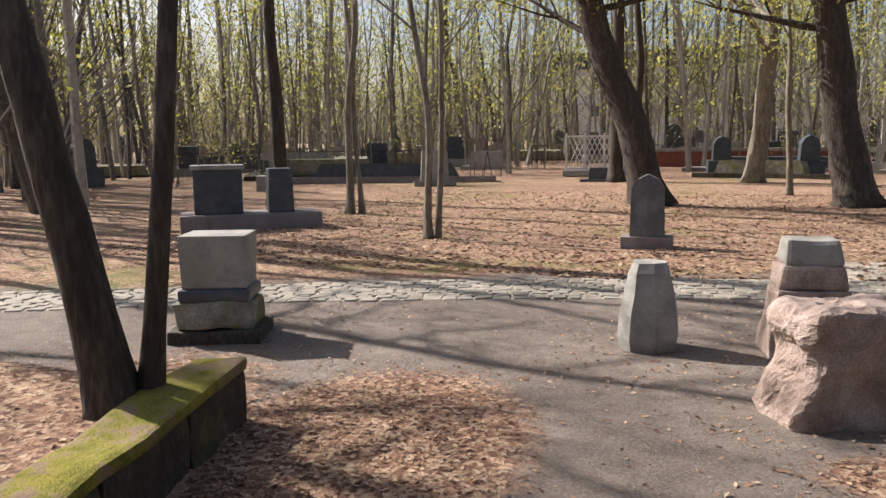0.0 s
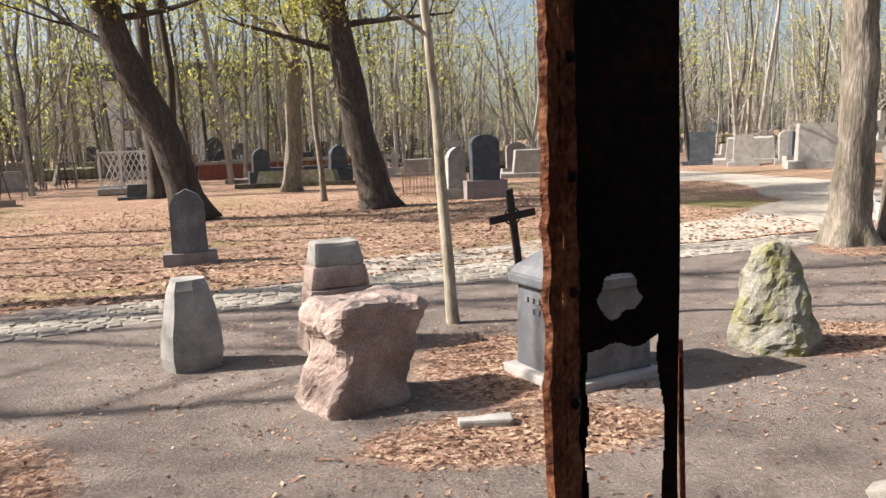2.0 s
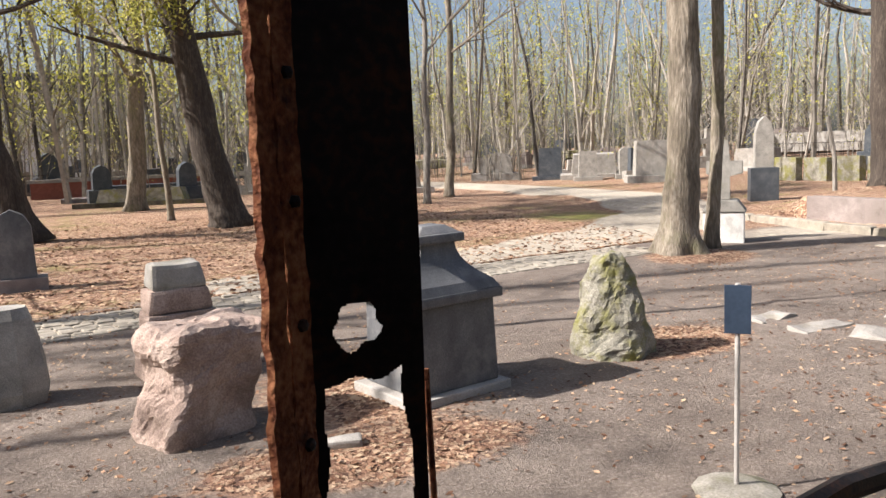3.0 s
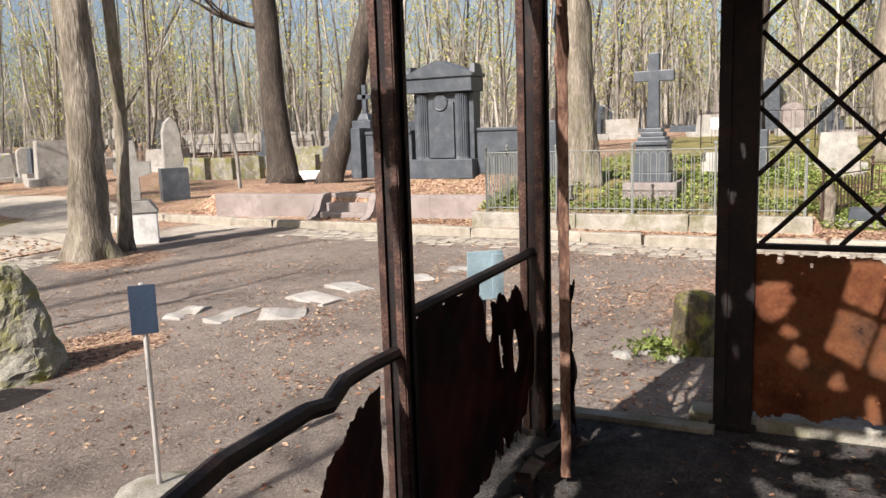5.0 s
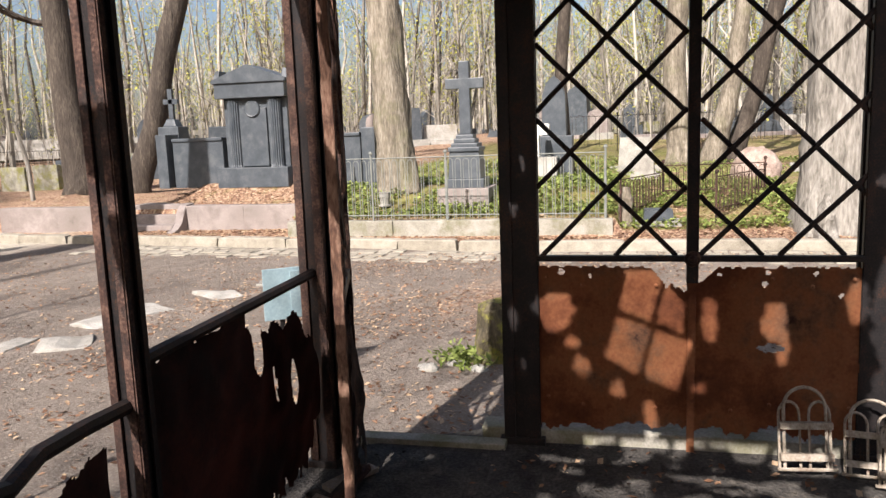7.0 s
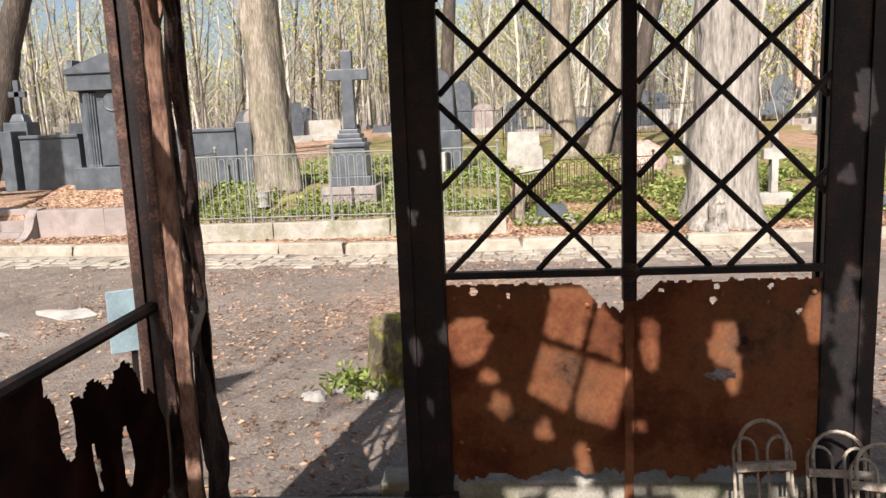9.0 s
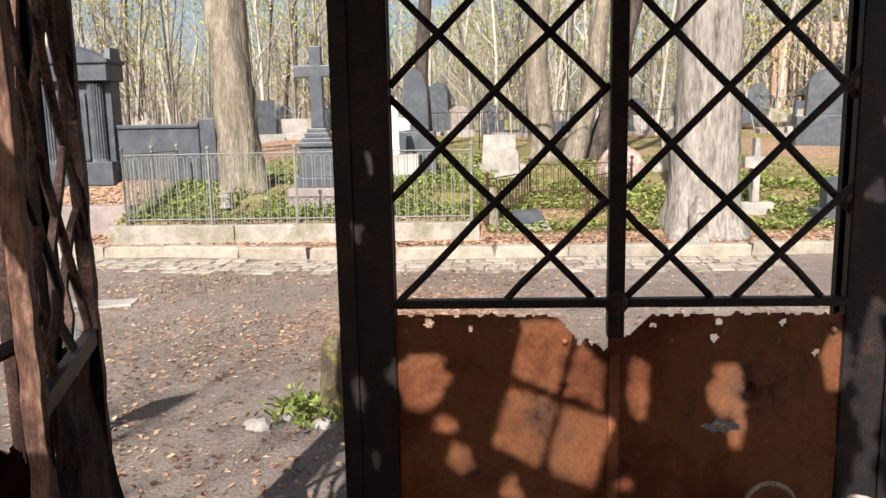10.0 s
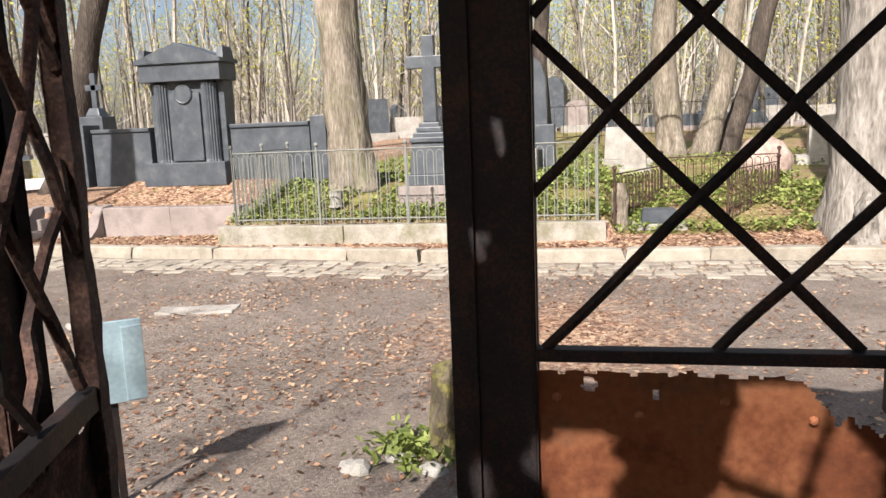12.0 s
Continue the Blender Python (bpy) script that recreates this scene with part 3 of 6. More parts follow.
def keep_de(u, z):
    h = z - FLOOR
    y = 0.235 - u
    if h < 0.1 + 0.05 * wob(u, 0, 11, 2) + 0.02 * wob(u, 0, 40):
        return False
    if z > 0.985 + 0.012 * wob(u, 0, 35, 7):
        return False
    a = -0.215 + 0.05 * wob(z, 0, 18, 1)
    if z > 0.9 + 0.03 * wob(u, 0, 40) and -0.36 < y < a - (1.0 - z) * 0.5:
        return False
    if z > 0.9 and -0.5 + (1.0 - z) * 1.1 < y < -0.41:
        return False
    for cy, cz, r in ((-0.49, 0.955, 0.009), (-0.67, 0.963, 0.011), (-0.66, 0.918, 0.013), (-0.85, 0.96, 0.009), (-0.94, 0.875, 0.008), (0.02, 0.945, 0.008), (0.14, 0.96, 0.014)):
        if math.hypot(y - cy, z - cz) < r:
            return False
    return math.hypot((y + 0.69) / 0.045, (z - 0.655) / 0.02) > 1 + 0.5 * wob(u, z, 50)


lw = thing("lattice_wall", "rusted iron screen with diagonal lattice over a sheet panel", "lattice screen")
part("sheet_panel", sheet((3.83, 0.235), (3.83, -1.02), FLOOR + 0.04, RAIL, keep_de, 0.0065, 0.003, 0.008, 7), RUST, lw, "orange-brown rusted sheet")
part("rail", box(3.815, 3.85, -1.02, 0.24, RAIL - 0.012, RAIL + 0.012, 0.003), BURNT, lw)
part("top_rail", box(3.815, 3.85, -1.02, 0.24, 2.16, 2.2, 0.003), BURNT, lw)
part("mullion", box(3.815, 3.855, -0.408, -0.362, RAIL - 0.1, TOP - 0.03, 0.003, rough=0.002), BURNT, lw)
part("mullion", box(3.822, 3.846, -0.4, -0.37, FLOOR, RAIL - 0.1, 0.003), RUST, lw)
part("rosette", lathe([(0.034, 0), (0.032, 0.01), (0.02, 0.014), (0.016, 0.024), (0.004, 0.028)], 10), POST_RUST, lw, "rusted cast rosette").matrix_basis = pose(3.815, -0.385, RAIL, 0, -90, 0)
HY, HZ, Y0, Z0 = 0.15, 0.152, -0.202, 1.153
ZA, ZB = RAIL + 0.01, 2.17


def lattice_bars(y_lo, y_hi, x, parent, y0):
    """Crossed flat bars clipped to an opening from y_lo to y_hi."""
    for sgn in (1, -1):
        for k in range(-16, 17):
            c = y0 + k * 2 * HY
            pts = []
            for z in np.linspace(ZA, ZB, 160):
                y = c + sgn * (z - Z0) / HZ * HY
                if y_lo <= y <= y_hi:
                    pts.append((y, z))
            if len(pts) < 4 or (sgn == 1 and k == 1 and y_hi > 0):      # one bar is lost
                continue
            (ya, za), (yb, zb) = pts[0], pts[-1]
            line = [Vector((x + sgn * 0.005, ya + (yb - ya) * f, za + (zb - za) * f)) for f in np.linspace(0, 1, 9)]
            for q in line[1:-1]:
                q += noise.noise_vector(q * 5) * 0.006
            part("lattice_bar", tube(line, 0.0115, 6, flat=(1, 0, 0)), BURNT, parent)


lattice_bars(-0.362, 0.238, 3.835, lw, Y0)
lattice_bars(-1.02, -0.408, 3.835, lw, Y0 - 0.028)
for i in range(9):
    y = 0.2 - i * 0.148
    for z in (0.94, 0.42):
        part("rivet", lathe([(0.009, 0), (0.007, 0.005), (0.002, 0.007)], 6), RUST, lw).matrix_basis = pose(3.822, y, z - 0.03 * (i % 2), 0, -90, 0)
tagged(link("sill", box(3.84, 3.97, -1.25, 0.5, FLOOR - 0.05, FLOOR + 0.06, 0.008, rough=0.006, cuts=6), CONCRETE), "grey concrete sill below the screen", "sill", kind="structure")
tagged(link("threshold", box(3.60, 3.68, -0.4, 0.42, FLOOR - 0.05, FLOOR + 0.025, 0.005), CONCRETE), "worn grey concrete door threshold", "threshold", kind="structure").matrix_world = pose(0.13, 0.78, 0, 0, 0, 0)

# open door leaf beside the doorway
H0, H1 = Vector((3.65, 1.02, 0)), Vector((3.04, 0.83, 0))
leaf_len = (H1 - H0).length
leaf = thing("door_leaf", "open rusty iron door leaf with bent lattice bars", "door", pose(H0.x, H0.y, FLOOR + 0.03, 0, 0, math.degrees(math.atan2(H1.y - H0.y, H1.x - H0.x))))
LH = 1.95
for u in (0.0, leaf_len - 0.05):
    b = box(u, u + 0.05, -0.018, 0.018, 0, LH, 0.003)
    bmesh.ops.subdivide_edges(b, edges=[e for e in b.edges if abs(e.verts[0].co.z - e.verts[1].co.z) > 1], cuts=60)
    for v in b.verts:
        v.co += noise.noise_vector(Vector((u * 7, v.co.x * 40, v.co.z * 16))) * 0.005
    part("stile", b, POST_RUST if u < 0.1 else LEAF_RUST, leaf, "flaking rusty stile")
for z in (0.0, 0.74, LH - 0.05):
    part("cross_rail", box(0.05, leaf_len - 0.05, -0.014, 0.014, z, z + 0.045, 0.003), BURNT, leaf)


def keep_leaf(u, z):
    return z < 0.74 + 0.03 * wob(u, 0, 20) and math.hypot((u - 0.3) / 0.05, (z - 0.12) / 0.08) > 1 + 0.4 * wob(u, z, 20)


part("kick_sheet", sheet((0.03, 0.02), (leaf_len - 0.03, 0.02), 0.02, 0.8, keep_leaf, 0.012, 0.003, 0.02, 11), POST_RUST, leaf, "warped rusty sheet")
rnd = random.Random(4)
for sgn in (1, -1):
    for k in range(-6, 10):
        pts = []
        for z in np.linspace(0.8, LH - 0.03, 60):
            u = 0.1 + k * 0.19 + sgn * (z - 0.8) * 0.62
            if 0.045 <= u <= leaf_len - 0.045:
                pts.append((u, z))
        if len(pts) < 8:
            continue
        (ua, za), (ub, zb) = pts[0], pts[-1]
        line = [Vector((ua + (ub - ua) * f, sgn * 0.006, za + (zb - za) * f)) for f in np.linspace(0, 1, 7)]
        for q in line[1:-1]:
            q += Vector((rnd.uniform(-1, 1) * 0.012, rnd.uniform(-1, 1) * 0.015, 0))
        part("lattice_bar", tube(line, 0.011, 6), (LEAF_RUST, LEAF_RUST, POST_RUST, BURNT)[rnd.randrange(4)], leaf)

# beams, then an unseen roof and back walls added to shade the inside
for i, (p, q) in enumerate((((-1.62, 0.62), A), (A, B), (B, C), (C, D), (D, E_), (E_, (1.95, -1.2)), ((1.95, -1.2), (-1.62, -1.2)), ((-1.62, -1.2), (-1.62, 0.62)))):
    t = link("beam", tube([(*p, TOP), (*q, TOP)], 0.055, 4), BURNT)
    tagged(t, "burnt black iron eaves beam on the posts", "beam", "pavilion beams")
for x in (-0.9, 0.0, 1.15, 2.6, 3.4):
    t = link("rafter", tube([(x, -1.2, TOP + 0.08), (x, 0.9, TOP + 0.08)], 0.022, 4), BURNT)
    tagged(t, "bare burnt iron roof rafter", "rafter", "pavilion rafters")

# outline (y, z) of the main sun patch wanted on the screen's panel
PATCH = [(-0.125, 0.964), (-0.259, 0.964), (-0.357, 0.818), (-0.352, 0.721), (-0.386, 0.671), (-0.333, 0.473), (-0.032, 0.591), (-0.096, 0.784)]


def inside(p, poly):
    r, n = False, len(poly)
    for i in range(n):
        (x0, y0), (x1, y1) = poly[i], poly[(i + 1) % n]
        if (y0 > p[1]) != (y1 > p[1]) and p[0] < (x1 - x0) * (p[1] - y0) / (y1 - y0) + x0:
            r = not r
    return r


ROOF = TOP + 0.14


def roof_hole(x, y):
    """Where the unseen roof sheet is cut open, traced back from the wanted sun patches."""
    s = Vector((0.75, -0.15, -0.643))
    k = (3.83 - x) / s.x
    py, pz = y + s.y * k, ROOF + s.z * k
    n = wob(x, y, 9, 2)
    if pz > FLOOR + 0.05:
        # strips left in the hole to cast crossed bar shadows
        bars = abs((pz - 0.747) - 0.3 * (py + 0.22)) < 0.014 or abs((py + 0.225) + 0.22 * (pz - 0.7)) < 0.012
        if inside((py + 0.006 * n, pz + 0.006 * n), PATCH):
            return not bars
        # smaller sun spots wanted on the panel and its posts
        for cy, cz, ry, rz in ((0.17, 0.8, 0.075, 0.08), (-0.455, 0.77, 0.03, 0.09), (-0.70, 0.76, 0.055, 0.08), (-0.735, 0.64, 0.025, 0.07), (0.055, 0.55, 0.035, 0.035), (0.1, 0.66, 0.03, 0.04),
                               (-0.09, 0.46, 0.028, 0.045), (-0.225, 0.33, 0.03, 0.07), (-0.42, 0.48, 0.022, 0.025), (-1.0, 0.85, 0.04, 0.1), (-1.1, 0.78, 0.045, 0.22), (-1.1, 0.45, 0.05, 0.12), (-1.08, 1.3, 0.03, 0.06), (-1.12, 1.55, 0.03, 0.09), (0.33, 1.22, 0.014, 0.03), (0.29, 1.4, 0.012, 0.025), (0.34, 0.75, 0.014, 0.04), (0.3, 0.55, 0.012, 0.03)):
            if math.hypot((py - cy) / ry, (pz - cz) / rz) < 1 + 0.45 * wob(x, y, 22, 4):
                return True
        return False
    fy = y - 0.5
    if -1.2 < fy < 0.05:
        return wob(x, y, 6.5, 9) > (0.2 if fy > -0.3 else 0.1 if fy > -0.55 else -0.1) and abs(wob(x, y, 4, 12)) > 0.06
    return wob(x, y, 5, 9) > 0.38


bm, cells, res = bmesh.new(), {}, 0.015


def roof_vert(i, j):
    if (i, j) not in cells:
        x, y = -1.75 + i * res, -1.35 + j * res
        cells[i, j] = bm.verts.new((x, y, ROOF + 0.01 * math.sin(x * 26)))
    return cells[i, j]


# added roof: its edges are set by where shade should fall
for i in range(int(5.75 / res)):
    for j in range(int(2.75 / res)):
        x, y = -1.75 + (i + 0.5) * res, -1.35 + (j + 0.5) * res
        if y > (0.7 if x < -0.2 else 1.3 if x < 1.35 else 0.95) + 0.05 * wob(x, 0, 6) or x > 3.86 + 0.1 * wob(y, 0, 4) or roof_hole(x, y):
            continue
        bm.faces.new((roof_vert(i, j), roof_vert(i + 1, j), roof_vert(i + 1, j + 1), roof_vert(i, j + 1)))
bmesh.ops.solidify(bm, geom=bm.faces[:], thickness=0.004)
tagged(link("shade_roof", bm, BURNT), "unseen burnt sheet-metal roof, holed to throw sun patches", "roof", kind="structure")


def keep_full(u, z):
    return z > FLOOR + 0.04 and wob(u, z, 4, 3) < 0.62


# unseen solid walls, added to keep sky light out of the pavilion
for nm, p, q, s in (("wall_west", (-1.62, -1.14), (-1.62, 0.56), 21), ("wall_south", (-1.55, -1.2), (0.04, -1.2), 22), ("wall_south", (0.16, -1.2), (1.89, -1.2), 23), ("wall_south", (2.01, -1.2), (3.15, -1.2), 24)):
    o = link(nm, sheet(p, q, FLOOR, TOP, keep_full, 0.04, 0.003, 0.01, s), RUST)
    tagged(o, "unseen rusted sheet-iron wall panel added to darken the inside", "wall", kind="structure")


# ---- trees ----
def grow(bm, start, way, length, radius, depth, rnd, tips, sides=5):
    """A limb that bends, thins and forks."""
    pts, radii, p, d = [start.copy()], [radius], start.copy(), way.normalized()
    steps = 5
    for i in range(steps):
        d = (d + Vector((rnd.uniform(-1, 1), rnd.uniform(-1, 1), rnd.uniform(-0.4, 0.8))) * 0.2).normalized()
        p = p + d * length / steps
        pts.append(p.copy())
        radii.append(radius * (1 - 0.8 * (i + 1) / steps))
    tube(pts, radii, sides, bm, cap=False)
    if depth == 0:
        tips += pts[2:]
        return
    for i in range(rnd.randint(3, 5)):
        k = rnd.randint(1, steps)
        side = Vector((rnd.uniform(-1, 1), rnd.uniform(-1, 1), rnd.uniform(-0.1, 0.9))).normalized()
        grow(bm, pts[k], (pts[k] - pts[k - 1]).normalized() * 0.7 + side, length * rnd.uniform(0.4, 0.65), radii[k] * 0.6 + 0.003, depth - 1, rnd, tips, max(3, sides - 1))


def leaf_cards(tips, per, size, spread, rnd):
    """Many small single leaves about the twig ends."""
    v, f = [], []
    for t in tips:
        for _ in range(per):
            c = t + Vector((rnd.gauss(0, 1), rnd.gauss(0, 1), rnd.gauss(0, 1))) * spread
            a = Vector((rnd.uniform(-1, 1), rnd.uniform(-1, 1), rnd.uniform(-1, 1))).normalized() * size * rnd.uniform(0.6, 1.3)
            b = a.orthogonal().normalized() * a.length * 0.55
            i = len(v)
            v += [c - a, c + b, c + a, c - b]
            f.append((i, i + 1, i + 2, i + 3))
    return v, f


def from_lists(name, v, f, material, parent=None, smooth=False):
    me = bpy.data.meshes.new(name)
    me.from_pydata([tuple(q) for q in v], [], f)
    me.materials.append(material)
    if smooth:
        me.shade_smooth()
    ob = new(name, me)
    ob.parent = parent
    return ob


def tree(base, at_four, height, radius, seed, label, bark=BARK, flare=1.5, limbs=7, first=0.4, leaves=0, depth=2, bend=0.25, low_limbs=(), sides=14):
    """base in plan; at_four: how far the trunk has leant over by four metres up."""
    rnd = random.Random(seed)
    x, y = base
    t = thing("tree", label, "tree", pose(x, y, ground_z(x, y) - 0.08), "trees")
    bm, pts, radii = bmesh.new(), [], []
    n = 26 if sides <= 20 else 70
    for i in range(n + 1):
        z = height * (i / n) ** 1.25
        k = z / 4
        lean = k if k < 1.4 else 1.4 + (k - 1.4) * 0.55
        wobx, woby = noise.noise(Vector((z * 0.35, seed, 0))) * bend, noise.noise(Vector((z * 0.35, 0, seed))) * bend
        s = min(1, z / 2)
        pts.append(Vector((at_four[0] * lean + wobx * s, at_four[1] * lean + woby * s, z)))
        radii.append(radius * (1 + (flare - 1) * math.exp(-z / 0.28)) * (1 - 0.72 * z / height))
    tube(pts, radii, sides, bm)
    for v in bm.verts:
        ang = math.atan2(v.co.y, v.co.x)
        c = pts[min(n, int(n * max(0, min(1, v.co.z / height)) ** 0.8))]
        low = math.exp(-max(0, v.co.z) / 0.3)
        out = Vector((v.co.x, v.co.y, 0))
        v.co += out * (0.22 * low * math.cos(ang * 4 + seed)) + noise.noise_vector(v.co * 3.1 + Vector((seed, 0, 0))) * radius * 0.16
    if sides > 20:
        for v in bm.verts:
            k = min(n, max(0, int(round(n * max(0, min(1, v.co.z / height)) ** 0.8))))
            out = Vector((v.co.x - pts[k].x, v.co.y - pts[k].y, 0))
            ang = math.atan2(out.y, out.x)
            rid = noise.noise(Vector((math.cos(ang) * 7 + seed, math.sin(ang) * 7, v.co.z * 1.1)))
            v.co += out.normalized() * radius * 0.13 * (0.35 - abs(rid) * 1.6)
    part("trunk", bm, bark, t, smooth=True)
    crown, tips = bmesh.new(), []
    for i in range(limbs):
        f = first + (0.95 - first) * (i + rnd.random()) / limbs
        k = min(n - 1, int(n * f ** 0.8))
        a = rnd.uniform(0, 2 * math.pi)
        grow(crown, pts[k], Vector((math.cos(a), math.sin(a), rnd.uniform(0.3, 1.1))), height * rnd.uniform(0.16, 0.3) * (1.1 - f * 0.4), radii[k] * 0.5, depth, rnd, tips)
    for z, a, ln in low_limbs:
        k = max(1, int(n * (z / height) ** 0.8))
        grow(crown, pts[k], Vector((math.cos(a), math.sin(a), 0.25)), ln, radii[k] * 0.3, depth, rnd, tips)
    if len(crown.verts):
        part("crown", crown, bark, t)
    else:
        crown.free()
    if leaves:
        v, f = leaf_cards(tips, leaves, 0.055, 0.28, rnd)
        from_lists("leaves", v, f, BUD, t)
    return t


tree((-1.62, 18.6), (-1.2, 0.0), 15, 0.40, 1, "dark leaning trunk with first yellow-green leaves", BARK_DARK, leaves=28, low_limbs=((4.5, 2.5, 3.5), (4.7, 0.2, 3.0), (4.9, -1.5, 2.5)))
tree((2.8, 19.4), (-0.8, 0.1), 15, 0.42, 2, "dark leaning trunk with first yellow-green leaves", BARK_DARK, leaves=28, low_limbs=((4.4, 2.8, 3.2), (4.6, 0.4, 3.0), (4.8, -1.5, 2.5)))
tree((1.65, 6.42), (-0.2, 0.1), 6, 0.055, 3, "slender pale sapling beside the cobbled way", SAPLING, flare=1.2, limbs=6, depth=2, bend=0.2, sides=8)
tree((7.62, 8.85), (0.1, -0.08), 16, 0.24, 4, "tall grey-barked tree with mossy root flare", BARK, flare=1.75, first=0.45, sides=44, bend=0.07)
tree((8.3, 8.95), (0.06, -0.12), 14, 0.10, 5, "thin grey second stem close beside a larger tree", BARK, flare=1.5, first=0.5)
tree((15.4, 11.45), (-0.12, 0.2), 16, 0.33, 6, "dark straight trunk behind the grave plots", BARK_DARK, first=0.35, low_limbs=((3.9, 2.2, 2.0),), bend=0.1)
tree((15.6, 10.3), (0.1, -1.3), 15, 0.26, 7, "dark trunk leaning away behind a grave plot", BARK_DARK, first=0.35)
tree((13.25, 3.6), (0.05, 0.16), 16, 0.32, 8, "tall grey-green trunk inside the fenced plot", BARK, first=0.4, flare=1.3, sides=44, bend=0.07)
tree((11.6, -2.8), (0.0, -0.05), 17, 0.43, 9, "broad pale trunk with deeply ridged bark", BARK_PALE, first=0.4, flare=1.4, sides=44, bend=0.07)
tree((20.0, -1.5), (0.1, 0.2), 16, 0.30, 10, "grey trunk among ivy behind the graves", BARK, first=0.35)
tree((20.2, -2.2), (0.1, -0.8), 15, 0.24, 11, "grey leaning trunk among ivy behind the graves", BARK, first=0.3)
tree((20.6, -2.7), (0.2, -1.1), 15, 0.22, 12, "dark leaning trunk among ivy behind the graves", BARK_DARK, first=0.3)
tree((15.5, 0.9), (0.1, 0.05), 14, 0.13, 13, "thin dark trunk behind the fenced plot", BARK_DARK, first=0.3)
# out of view to the west, added to shade the litter on the left
tree((-6.9, 2.6), (0.1, -0.1), 9, 0.12, 30, "bare young tree out of view, added to shade the yard", BARK_DARK, first=0.25, limbs=10)
# two stems from one root beside the mossy wall
tree((-2.66, 2.86), (-0.72, -0.2), 8, 0.11, 14, "dark young tree, the thicker of twin stems", BARK_DARK, flare=1.5, first=0.5, bend=0.15)
tree((-2.58, 2.96), (0.42, 0.2), 7, 0.055, 15, "dark young tree, the thinner of twin stems", BARK_DARK, flare=1.5, first=0.5, bend=0.2)
tree((-11.6, 18.6), (-0.1, 0.0), 15, 0.2, 16, "straight dark trunk beyond the cobbled way", BARK_DARK, first=0.35)
tree((-7.7, 15.1), (0.05, 0.1), 13, 0.085, 17, "slender brown trunk in the leaf litter", BARK, first=0.3)
tree((-4.4, 11.4), (-0.15, 0.0), 11, 0.06, 18, "slender brown trunk in the leaf litter", BARK, first=0.3)
tree((-3.6, 27.0), (0.0, 0.0), 16, 0.24, 19, "dark trunk farther off in the wood", BARK_DARK, first=0.3, leaves=5)
tree((-2.9, 27.5), (-0.1, 0.0), 16, 0.16, 20, "dark trunk farther off in the wood", BARK_DARK, first=0.35)
tree((0.8, 27.0), (0.3, 0.0), 15, 0.3, 21, "brown trunk leaning in the wood", BARK, first=0.25, leaves=5)
tree((1.6, 22.5), (-0.2, 0.0), 9, 0.09, 22, "slender young tree in the leaf litter", BARK, first=0.25, leaves=5)
tree((9.0, 22.0), (0.1, 0.0), 12, 0.11, 23, "slender pale trunk beside the sandy path", BARK_PALE, first=0.3)
tree((10.8, 24.5), (0.2, 0.0), 13, 0.16, 24, "grey trunk beside the sandy path", BARK, first=0.35)
tree((-4.3, 11.55), (0.1, 0.1), 10, 0.05, 28, "slender brown stem beside another in the litter", BARK, first=0.3)
tree((-7.5, 15.3), (-0.2, 0.0), 12, 0.06, 29, "slender brown stem beside another in the litter", BARK, first=0.3)
# tall trees out of view west of the yard, added for their shadows across it
tree((-13.6, 5.4), (0.1, 0.0), 14, 0.22, 31, "wide-crowned bare tree out of view, added for dappled shade", BARK_DARK, first=0.5, limbs=14, depth=3)
tree((-12.6, 7.2), (0.0, 0.1), 13, 0.16, 32, "bare tree out of view, added for dappled shade", BARK_DARK, first=0.45, limbs=11, depth=3)
tree((-14.6, 11.5), (0.1, 0.0), 21, 0.24, 26, "tall dark trunk out of view, added for its shadow stripe", BARK_DARK, first=0.6)
tree((-15.4, 10.5), (-0.1, 0.1), 20, 0.2, 27, "tall dark trunk out of view, added for its shadow stripe", BARK_DARK, first=0.6)


